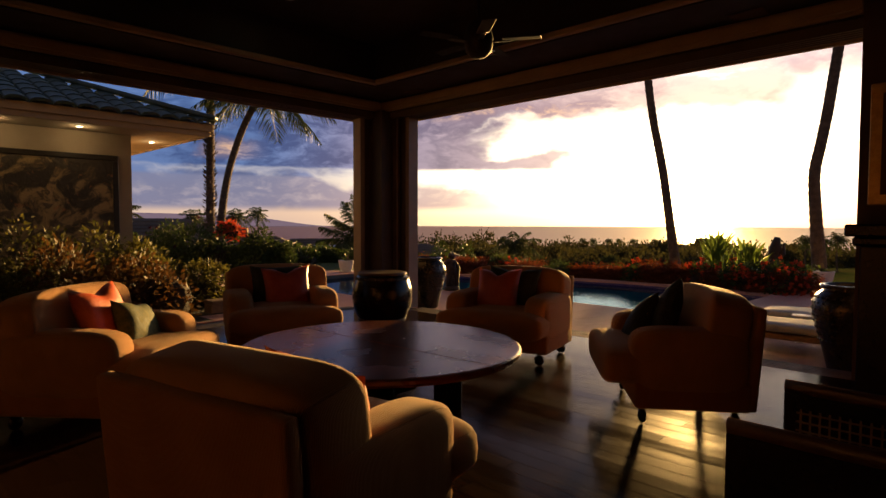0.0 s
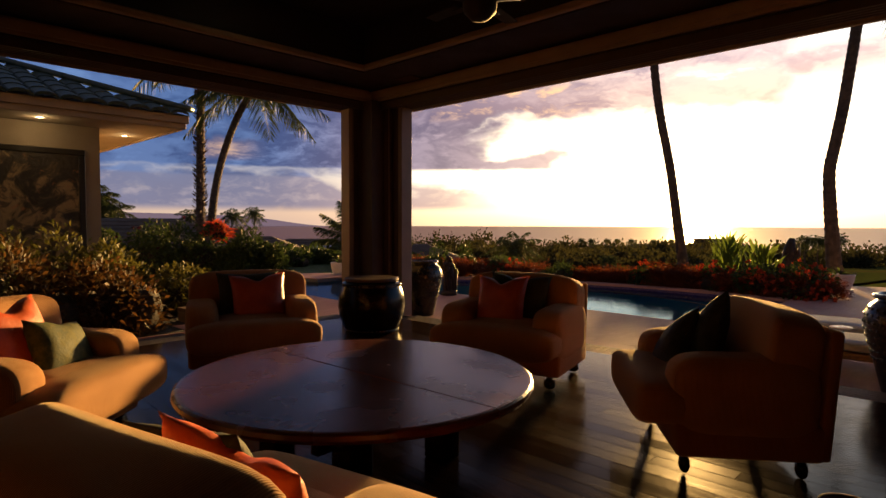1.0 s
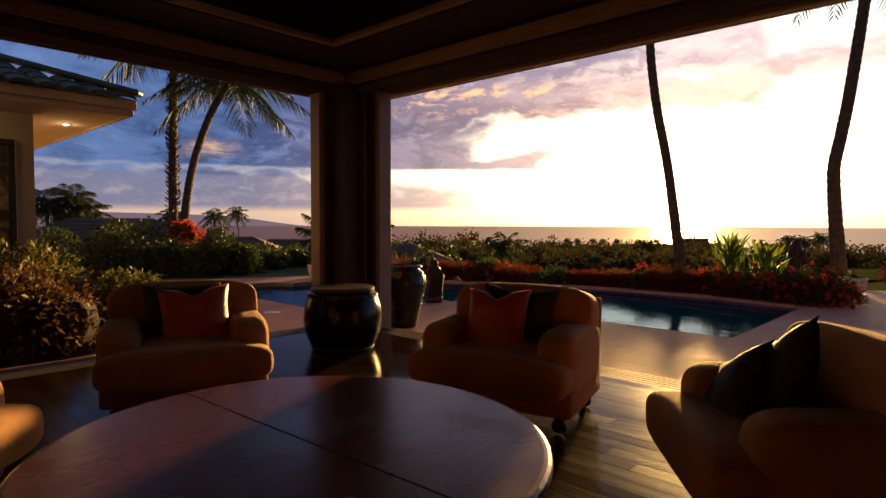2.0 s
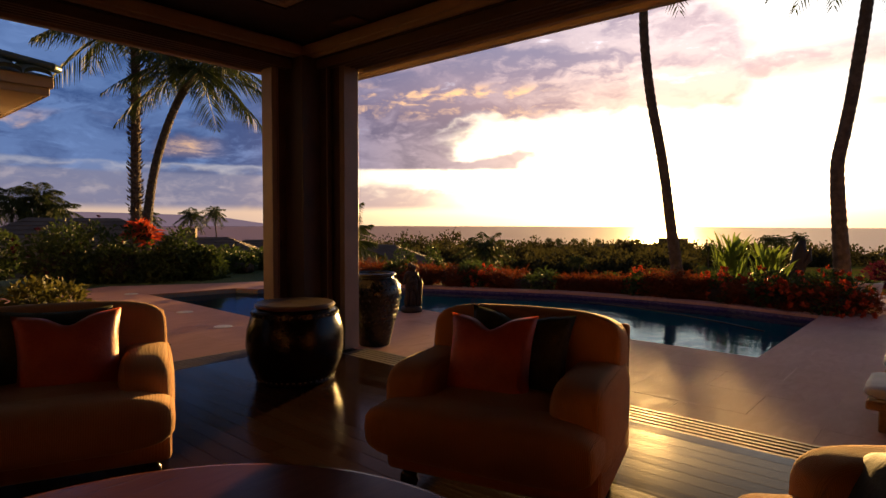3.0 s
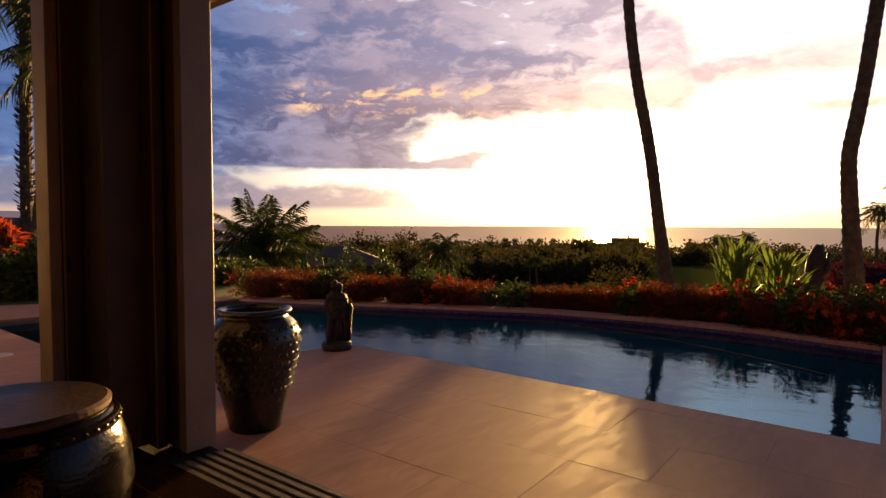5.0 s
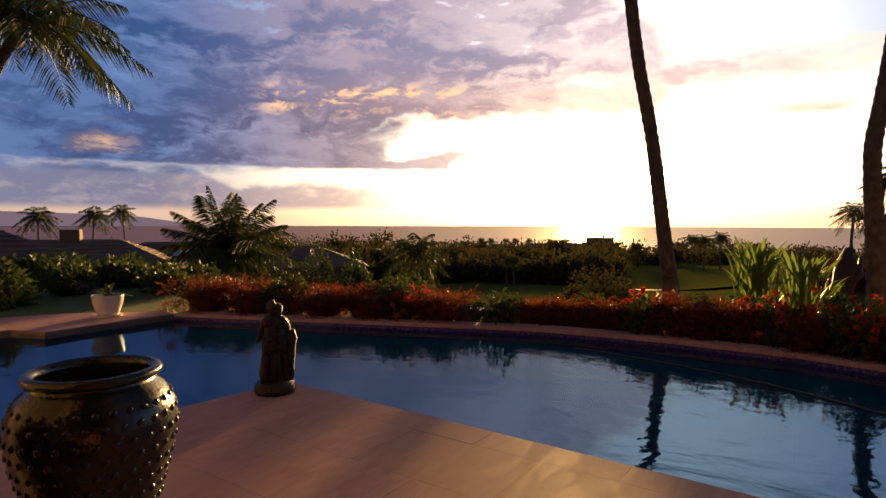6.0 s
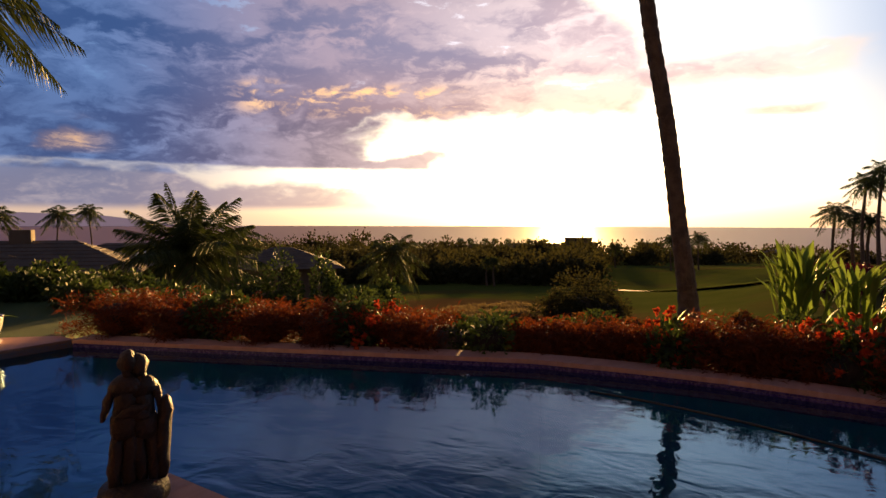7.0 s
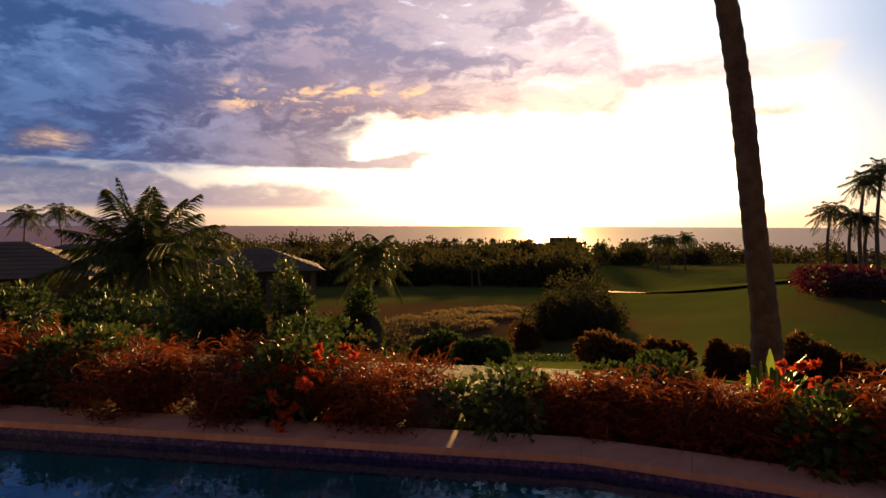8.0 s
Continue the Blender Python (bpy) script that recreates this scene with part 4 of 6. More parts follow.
def ground_z(x, y):
    dx, dy = x - 2.0, y + 1.0
    r = math.hypot(dx, dy)
    az = math.degrees(math.atan2(dx, dy))
    z = float(np.interp(r, PROFILE_R, PROFILE_Z))
    z += 4.0 * smooth01(az, 74, 96) * smooth01(r, 18, 60) * (1 - smooth01(r, 110, 300)) * (1 - smooth01(az, 120, 150))
    z += (1.0 * (1 - smooth01(abs(az), 18, 45))) * smooth01(r, 8, 13) * (1 - smooth01(r, 22, 40))
    z -= 1.5 * math.exp(-((x - 26.0) ** 2 + (y - 15.5) ** 2) / 70.0)
    z += 0.9 * noise.noise((x * 0.03, y * 0.03, 3.0)) * smooth01(r, 25, 60)
    return z


gv, gf = [], []
GR = [0.5] + [7.0 * (1.105 ** i) for i in range(68)]
GA = 120
for r in GR:
    for j in range(GA):
        a = 2 * math.pi * j / GA
        x, y = 2.0 + r * math.sin(a), -1.0 + r * math.cos(a)
        gv.append((x, y, ground_z(x, y)))
for i in range(len(GR) - 1):
    for j in range(GA):
        n = (j + 1) % GA
        gf.append((i * GA + j, (i + 1) * GA + j, (i + 1) * GA + n, i * GA + n))
gf.append(tuple(range(GA)))
tagged(mesh_part("ground", gv, gf, "ground", None, "", True), "grassy slope falling to the shore", "ground", "", "structure")
sv = [(4850 * math.sin(2 * math.pi * j / 96), 4850 * math.cos(2 * math.pi * j / 96), -22.0) for j in range(96)]
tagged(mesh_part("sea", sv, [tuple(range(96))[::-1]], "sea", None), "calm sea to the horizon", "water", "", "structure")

# fairway path
pv = bmesh.new()
for a, b in (((86, 23), (76.2, 15.1)), ((76.2, 15.1), (61.9, 3.2)), ((61.9, 3.2), (57, -3))):
    n = 8
    prev = None
    for i in range(n + 1):
        x, y = a[0] + (b[0] - a[0]) * i / n, a[1] + (b[1] - a[1]) * i / n
        d = Vector((b[1] - a[1], a[0] - b[0], 0)).normalized() * 1.2
        q = [pv.verts.new((x + s * d.x, y + s * d.y, ground_z(x, y) + 0.07)) for s in (-1, 1)]
        if prev:
            pv.faces.new((prev[0], prev[1], q[1], q[0]))
        prev = q
structure("path", pv, "grout", "pale cart path across the fairway", "path")

# island on the horizon: flat backdrop, its haze painted as emission
iv, if_ = [], []
for i in range(41):
    t = i / 40
    az = math.radians(-12 + 47.5 * t)
    hgt = 86 * (math.sin(math.pi * min(1.0, t * 0.78 + 0.10)) ** 0.8) * (1 - smooth01(t, 0.80, 1.0)) + 5 * noise.noise((t * 9, 0, 0)) * (1 - t)
    x, y = 4000 * math.sin(az), 4000 * math.cos(az)
    iv += [(x, y, -26.0), (x, y, -22 + max(hgt, 0.2))]
if_ = [(2 * i, 2 * i + 2, 2 * i + 3, 2 * i + 1) for i in range(40)]
tagged(mesh_part("backdrop_island", iv, if_, "ridge", None), "mauve island on the horizon, haze painted as glow", "island", "", "structure")

# planting bed behind the coping, lawn by the pool
structure("bed", prism(offset(FAR_EDGE, 0.29) + offset(FAR_EDGE, 2.3)[::-1], -1.9, DZ - 0.06), "soil", "dark soil planting bed", "soil")
structure("lawn", prism([(0.8, 8.25), (2.4, 7.32), (3.42, 6.92), (4.42, 5.92), (5.5, 7.0), (6.5, 11.0), (-4.5, 12.5), (-4.5, 7.05), (-2.4, 7.05)], -1.9, DZ - 0.03), "lawn", "clipped green lawn beside the pool", "lawn")
structure("courtyard_bed", prism([(-9.0, 0.165), (-2.42, 0.165), (-2.42, 2.85), (-9.0, 2.85)], -1.0, -0.08), "soil", "dark soil planting bed", "soil")
structure("corner_bed", prism([(-2.40, 1.25), (-0.98, 1.25), (-0.94, 1.70), (-0.98, 2.75), (-2.40, 2.75)], DZ - 0.2, DZ + 0.006), "soil", "dark soil bed at the terrace corner", "soil")
structure("kerb", box(-9.0, -2.42, 0.125, 0.163, -0.5, 0.015, 0.005), "stone", "low stone kerb along the planting bed", "kerb")


# ---- wing of the house across the courtyard ----
def wing():
    w = thing("house_wing", pose(0, 0, 0), "beige house wing with a green tiled hip roof", "house")
    WX, WY, SZ = -2.75, 2.90, 2.62
    part("wall", box(-9.5, WX, WY, WY + 0.25, -0.6, SZ), "wall", w, "beige plaster wall")
    part("side_wall", box(WX - 0.25, WX, WY + 0.253, 9.0, -0.6, SZ), "wall", w, "beige plaster wall")
    TX, TY, TZ = -1.87, 2.00, 2.79
    part("soffit", prism([(-9.5, TY + 0.05), (TX - 0.05, TY + 0.05), (TX - 0.05, 9.0), (WX + 0.002, 9.0), (WX + 0.002, WY - 0.002), (-9.5, WY - 0.002)], SZ + 0.003, SZ + 0.03), "wall", w)
    fa = box(-9.5, TX, TY, TY + 0.045, 2.60, TZ, 0.008)
    join(fa, box(-9.5, TX + 0.03, TY - 0.03, TY - 0.002, 2.68, TZ + 0.01, 0.006))
    part("fascia", fa, "wall", w, "stepped cream fascia")
    fb = box(TX - 0.045, TX, TY + 0.048, 9.0, 2.60, TZ, 0.008)
    join(fb, box(TX + 0.002, TX + 0.03, TY - 0.001, 9.0, 2.68, TZ + 0.01, 0.006))
    part("fascia", fb, "wall", w, "stepped cream fascia")
    P = 0.366
    b = bmesh.new()
    top = 4.0
    v = [(TX + 0.05, TY - 0.05, TZ), (-9.6, TY - 0.05, TZ), (-9.6, TY + top, TZ + P * top), (TX - top, TY + top, TZ + P * top), (TX + 0.05, 9.0, TZ), (TX - top, 9.0, TZ + P * top)]
    q = [b.verts.new(p) for p in v]
    b.faces.new((q[0], q[3], q[2], q[1]))
    b.faces.new((q[0], q[4], q[5], q[3]))
    part("roof", b, "roof_tile", w)
    roof = w.children[-1]
    # barrel tiles on the courtyard slope
    tb = bmesh.new()
    nseg = 7
    rows_ = []
    for yy, lift in ((0.0, 0.022), (0.40, 0.006)):
        rows_.append([tb.verts.new((0.125 * math.cos(math.pi * i / nseg), yy, lift + 0.055 * math.sin(math.pi * i / nseg))) for i in range(nseg + 1)])
    for i in range(nseg):
        tb.faces.new((rows_[0][i], rows_[0][i + 1], rows_[1][i + 1], rows_[1][i]))
    cap = [tb.verts.new((0.125 * math.cos(math.pi * i / nseg), 0.0, -0.012 + 0.045 * math.sin(math.pi * i / nseg))) for i in range(nseg + 1)]
    for i in range(nseg):
        tb.faces.new((cap[i], cap[i + 1], rows_[0][i + 1], rows_[0][i]))
    tile_me = bpy.data.meshes.new("roof_tile")
    tb.to_mesh(tile_me)
    tb.free()
    tile_me.materials.append(M["roof_tile"])
    slope = math.degrees(math.atan(P))
    for r in range(8):
        for c in range(26):
            x = TX - 0.12 - c * 0.265
            run = 0.33 * r
            if TX - x < run + 0.02:
                continue
            t = new("roof_tile", tile_me)
            t.parent = roof
            t.matrix_basis = pose(x, TY - 0.09 + run * math.cos(radians(slope)) , TZ - 0.005 + (run - 0.04) * math.sin(radians(slope)) + 0.012, slope, 0, 0)
    for i in range(11):
        hp = pose(TX + 0.06 - i * 0.245, TY - 0.06 + i * 0.245, TZ + 0.05 + i * 0.245 * P, 14.5, 0, 45)
        part("hip_tile", join(None, box(-0.085, 0.085, 0, 0.40, 0.0, 0.085, 0.035, 3), hp), "roof_tile", roof, "", True)
    # art panel hung on the wall
    art = thing("art_panel", pose(-4.55, WY - 0.003, 1.30), "large mottled brown relief panel in a black frame", "art panel")
    part("panel", box(-1.52, 1.52, -0.035, 0.0, -0.92, 0.90), "art", art)
    for a in ((-1.60, 1.60, 0.902, 0.98), (-1.60, 1.60, -1.0, -0.922)):
        part("frame", box(a[0], a[1], -0.05, 0.0, a[2], a[3], 0.006), "black_frame", art)
    for a in ((-1.60, -1.522), (1.522, 1.60)):
        part("frame", box(a[0], a[1], -0.05, 0.0, -0.92, 0.90, 0.006), "black_frame", art)
    for x, y in ((-2.25, 3.45), (-3.55, 2.48), (-4.55, 2.48), (-5.55, 2.48)):
        l = thing("eave_light", pose(x, y, SZ + 0.001), "small round eave downlight, lit", "downlight", "downlights under the eave")
        part("ring", lathe([(0.04, 0.0), (0.062, 0.0), (0.066, -0.008), (0.04, -0.006), (0.04, 0.0)], 20), "metal", l)
        part("bulb", lathe([(0.0, -0.005), (0.036, -0.004), (0.04, 0.0)], 16), "lamp", l, "glowing bulb")
        lp = new("eave_lamp", bpy.data.lights.new("eave_lamp", "POINT"))
        lp.data.energy, lp.data.color, lp.data.shadow_soft_size = 1.3, (1.0, 0.70, 0.34), 0.04
        lp.location = (x, y, SZ - 0.07)


wing()


# ---- planting ----
def shrub(x, y, z, sx, sy, sz, mat, n, ln, wd, seed, label, flower="", nf=0, spiky=False, name="shrub"):
    rng = np.random.default_rng(seed)
    s = thing(name, pose(x, y, z), label, "shrub", "shrubs round the terrace")
    if spiky:
        k = rng.integers(0, max(4, n // 60), n)
        cs = rng.uniform(-0.8, 0.8, (k.max() + 1, 3)) * [sx, sy, 0] + [0, 0, sz * 0.06]
        cs[:, 2] += rng.uniform(0, 0.60, len(cs)) * sz
        d = rng.normal(size=(n, 3)) * [1, 1, 0.5] + [0, 0, 0.75]
        p = cs[k] + rng.normal(size=(n, 3)) * 0.06
        v, f = leaves(rng, p, d, ln, wd, 0.30)
    else:
        p, d = shell_points(rng, n, sx, sy, sz)
        d = d + rng.normal(size=d.shape) * 0.6 + [0, 0, 0.3]
        v, f = leaves(rng, p, d, ln, wd, 0.15)
    mesh_part("foliage", v, f, mat, s)
    # one solid dark lump for twigs, with the inner shade in its colour
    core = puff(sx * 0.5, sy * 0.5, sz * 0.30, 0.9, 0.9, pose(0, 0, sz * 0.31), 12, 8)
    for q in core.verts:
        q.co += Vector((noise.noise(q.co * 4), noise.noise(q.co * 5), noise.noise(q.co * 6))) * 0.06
    part("twig_core", core, "soil", s, "dark solid core for inner twigs and shade")
    if flower:
        fp, fd = shell_points(rng, nf, sx * 1.04, sy * 1.04, sz * 1.06, inner=0.95)
        vv, ff = [], []
        for c in fp:
            m = 16
            dd = rng.normal(size=(m, 3)) + [0, 0, 0.5]
            lv, lf = leaves(rng, np.repeat(c[None], m, 0), dd, 0.052, 0.036, 0.0)
            k = len(vv)
            vv += list(lv)
            ff += [tuple(i + k for i in q) for q in lf]
        mesh_part("flowering", vv, ff, flower, s, "round scarlet flower heads" if flower == "flower" else "")["kind"] = "stuff"
    return s


def palm(name, path, radii, crown_n, frond, seed, droop, label, group, mat="frond", ring=0.09, spread=(-0.2, 1.1), shag=False, width=0.045, nl=34):
    """Trunk along a path with leaf scars, and a crown of pinnate fronds."""
    rng = np.random.default_rng(seed)
    base = Vector(path[0])
    t = thing(name, Matrix.Translation(base), label, "palm", group)
    pts = [Vector(p) - base for p in path]
    fine, rad = [], []
    total = sum((b - a).length for a, b in zip(pts, pts[1:]))
    for i in range(len(pts) - 1):
        p0, p1, p2, p3 = pts[max(i - 1, 0)], pts[i], pts[i + 1], pts[min(i + 2, len(pts) - 1)]
        m = max(2, int((p2 - p1).length / ring))
        for j in range(m):
            u = j / m
            q = 0.5 * ((2 * p1) + (p2 - p0) * u + (2 * p0 - 5 * p1 + 4 * p2 - p3) * u * u + (3 * p1 - p0 - 3 * p2 + p3) * u ** 3)
            fine.append(q)
            r = radii[i] * (1 - u) + radii[i + 1] * u
            rad.append(r * (1.0 + (0.05 if (len(fine) % 2) else -0.03) + rng.uniform(-0.02, 0.02)))
    fine.append(pts[-1])
    rad.append(radii[-1])
    part("trunk", tube(fine, rad, 12), "bark", t, "ringed grey-brown trunk")
    if shag:
        sp, sd = [], []
        for q, r in zip(fine, rad):
            for _ in range(5):
                a = rng.uniform(0, 2 * math.pi)
                o = np.array([math.cos(a), math.sin(a), 0.0])
                sp.append(np.array(q) + o * r * 0.9)
                sd.append(o + [0, 0, 0.9])
        v, f = leaves(rng, np.array(sp), np.array(sd), 0.22, 0.07, 0.0)
        mesh_part("leaf_sheath", v, f, "bark", t, "ragged old leaf bases")["kind"] = "stuff"
    top = np.array(pts[-1])
    vv, ff = [], []
    stems = bmesh.new()
    for i in range(crown_n):
        a = 2.4 * i + rng.uniform(-0.2, 0.2)
        el = spread[0] + (spread[1] - spread[0]) * (i + 0.5) / crown_n
        h = np.array([math.cos(a), math.sin(a), 0.0])
        L = frond * rng.uniform(0.85, 1.1)
        d = h * math.cos(el) + np.array([0, 0, math.sin(el)])
        line = []
        for j in range(nl + 1):
            u = j / nl
            line.append(top + d * L * u + np.array([0, 0, -1.0]) * L * droop * u * u * (1.0 + 0.2 * math.sin(i)))
        tube([tuple(p) for p in line[::3]], [0.022 * frond / 2.5 * (1 - 0.85 * q / (nl // 3)) + 0.003 for q in range(len(line[::3]))], 4, stems)
        for s in (-1, 1):
            P, D = [], []
            for j in range(3, nl):
                u = j / nl
                tan = line[j + 1] - line[j]
                tan = tan / np.linalg.norm(tan)
                side = np.cross(tan, [0, 0, 1.0])
                side = side / (np.linalg.norm(side) + 1e-6)
                P.append(line[j])
                D.append((tan * 0.62 + s * side * 0.8 + np.array([0, 0, -0.25 - 0.2 * rng.uniform()])) * (math.sin(math.pi * min(1, u * 0.82 + 0.16)) + 0.12))
            P, D = np.array(P), np.array(D)
            ln = np.linalg.norm(D, axis=1, keepdims=True)
            Dn = D / ln
            S = np.cross(Dn, rng.normal(size=Dn.shape))
            S /= np.linalg.norm(S, axis=1, keepdims=True)
            LL = ln * frond * 0.26
            mid = P + Dn * LL * 0.4
            tip = P + Dn * LL + np.array([0, 0, -1.0]) * LL * 0.30
            w = width * frond / 2.5
            k = len(vv)
            vv += list(np.stack([P, mid + S * w / 2, tip, mid - S * w / 2], 1).reshape(-1, 3))
            ff += [(k + 4 * q, k + 4 * q + 1, k + 4 * q + 2, k + 4 * q + 3) for q in range(len(P))]
    cr = mesh_part("crown", vv, ff, mat, t, "feathery drooping fronds")
    part("midrib", stems, mat, cr)
    return t


def lateral(x, y, rows, side=(0.646, -0.763)):
    return [(x + side[0] * o, y + side[1] * o, z) for z, o in rows]


palm("coconut_palm", lateral(10.25, -0.10, ((-0.75, 0.26), (-0.3, 0.21), (0.3, 0.15), (1.25, 0.0), (2.5, -0.18), (3.3, -0.33), (4.0, -0.48), (4.8, -0.61), (5.6, -0.70), (6.4, -0.74), (7.5, -0.77), (8.9, -0.80))),
     [0.23, 0.175, 0.14, 0.122, 0.116, 0.112, 0.11, 0.107, 0.105, 0.102, 0.10, 0.095], 22, 2.7, 3, 0.75, "tall leaning coconut palm behind the hedge", "coconut palms")
palm("coconut_palm", lateral(12.3, -3.20, ((-0.60, 0.16), (0.2, 0.10), (1.26, 0.0), (2.1, -0.07), (2.7, -0.08), (3.4, 0.05), (4.2, 0.19), (5.0, 0.30), (6.0, 0.43), (7.2, 0.56), (8.8, 0.68))),
     [0.22, 0.18, 0.155, 0.145, 0.14, 0.135, 0.132, 0.13, 0.125, 0.12, 0.11], 22, 2.7, 5, 0.75, "tall curved coconut palm behind the hedge", "coconut palms")
palm("coconut_palm", [(4.9, 17.6, -0.3), (4.88, 17.5, 2.5), (4.9, 17.45, 5.0), (4.92, 17.4, 6.8), (4.95, 17.4, 8.4)], [0.20, 0.17, 0.16, 0.155, 0.15], 26, 3.6, 8, 0.50,
     "straight shaggy-trunked palm beyond the lawn", "coconut palms", shag=True)
palm("coconut_palm", [(4.72, 16.25, -0.3), (4.74, 16.2, 1.2), (4.88, 16.0, 2.8), (5.10, 15.7, 4.1), (5.45, 15.3, 5.4), (5.90, 14.85, 6.5)], [0.19, 0.16, 0.145, 0.135, 0.13, 0.13], 26, 2.9, 12, 0.55,
     "curved coconut palm beyond the lawn", "coconut palms")
palm("coconut_palm", [(17.98, 23.96, ground_z(17.98, 23.96)), (18.0, 23.9, -2.0), (18.05, 23.9, -0.1)], [0.34, 0.30, 0.26], 32, 4.2, 15, 0.24,
     "young spreading coconut palm beside the houses", "coconut palms", spread=(-0.60, 1.45), nl=64, width=0.046)
palm("coconut_palm", [(30.0, 35.8, ground_z(30.0, 35.8)), (30.0, 35.7, -2.0), (30.1, 35.7, 0.2)], [0.30, 0.24, 0.2], 20, 2.6, 16, 0.55,
     "small coconut palm beside the houses", "coconut palms")
FAR_PALMS = ((38.2, 100.9, 2.2, 3.4), (49.2, 108.0, 2.6, 3.5), (58.3, 114.8, 3.4, 3.2), (140.6, 26.0, -2.2, 2.8), (140.9, 23.6, -2.4, 2.8), (141.6, 20.3, -1.8, 3.0), (164.0, 45.5, -5.2, 3.0),
             (71.1, -3.35, 2.6, 2.3), (64.9, -5.4, 5.0, 2.1), (62.9, -6.4, 5.8, 2.1), (67.0, -4.8, 2.0, 1.8), (66.5, -5.9, 1.7, 1.7), (83.0, 41.1, -4.6, 1.6), (84.0, 43.0, -4.8, 1.6), (-3.4, 24.0, 9.0, 3.0),
             (10.9, 63.2, 3.0, 3.6), (12.7, 62.8, 3.6, 3.8), (14.5, 62.4, 2.3, 3.4), (27.2, 18.4, -0.4, 2.3), (260.2, 154.2, -7.5, 3.2), (273.4, 155.4, -7.9, 3.2), (287.8, 154.2, -8.2, 3.2), (300.8, 155.4, -8.5, 3.2), (315.2, 153.5, -8.8, 3.2), (331.3, 147.6, -9.1, 3.2), (346.2, 143.4, -9.4, 3.2))
for i, (x, y, z, fr) in enumerate(FAR_PALMS):
    gz = ground_z(x, y)
    palm("coconut_palm", [(x, y, gz), (x + 0.2 * math.sin(i), y + 0.2, gz + (z - gz) * 0.5), (x + 0.5 * math.sin(i * 2.1), y, z)], [0.20, 0.14, 0.11], 26, fr, 40 + i, 0.55,
         "distant coconut palm against the sky", "distant palms", ring=0.8, nl=34, width=0.055, spread=(-0.65, 1.30))


def bed_point(s, off):
    (x, y), t = along(FAR_EDGE, min(s, EDGE_LEN - 0.01))
    return x - t[1] * off, y + t[0] * off


# hedge behind the coping, from the lawn end to the terrace end; arc length, offset, size, kind
HEDGE = ((0.15, 0.95, 0.62, 0.80, "blade"), (0.95, 0.95, 0.60, 0.70, "blade"), (1.55, 0.9, 0.50, 0.62, "leaf"), (2.15, 0.9, 0.58, 0.72, "blade"), (2.85, 0.95, 0.56, 0.66, "blade"),
         (3.35, 0.85, 0.55, 0.66, "ixora"), (3.95, 0.9, 0.60, 0.66, "blade"), (4.85, 0.85, 0.46, 0.58, "leaf"), (5.45, 0.95, 0.36, 0.44, "blade"), (5.85, 0.95, 0.36, 0.46, "blade"),
         (6.25, 0.95, 0.38, 0.50, "blade"), (6.65, 0.85, 0.46, 0.54, "ixora"), (7.15, 0.80, 0.42, 0.78, "blade"), (7.65, 0.9, 0.44, 0.66, "blade"), (8.10, 0.8, 0.50, 0.66, "ixora"),
         (8.60, 0.8, 0.50, 0.62, "blade"), (9.05, 0.75, 0.55, 0.70, "ixora"), (9.55, 0.8, 0.50, 0.66, "blade"), (9.95, 0.7, 0.55, 0.70, "ixora"), (10.3, 1.1, 0.55, 0.60, "blade"),
         (8.4, 1.7, 0.6, 0.66, "ixora"), (9.3, 1.7, 0.6, 0.70, "ixora"), (7.4, 1.8, 0.6, 0.5, "leaf"), (5.6, 1.8, 0.6, 0.4, "leaf"), (3.0, 1.9, 0.7, 0.6, "leaf"), (1.0, 1.9, 0.7, 0.6, "leaf"))
for i, (s, off, r, h, kind) in enumerate(HEDGE):
    x, y = bed_point(s, off - 0.30)
    h *= 0.84
    z = DZ - 0.07
    if kind == "blade":
        shrub(x, y, z, r, r, h, "blade", 5200, 0.13, 0.012, 100 + i, "russet fine-leaved hedge shrub behind the pool coping", spiky=True)
    elif kind == "ixora":
        shrub(x, y, z, r, r, h, "leaf", 1500, 0.075, 0.04, 100 + i, "dark green hedge shrub with scarlet flower heads", "flower", 64)
    else:
        shrub(x, y, z, r, r, h, "leaf", 1600, 0.07, 0.038, 100 + i, "leafy green hedge shrub behind the pool coping")


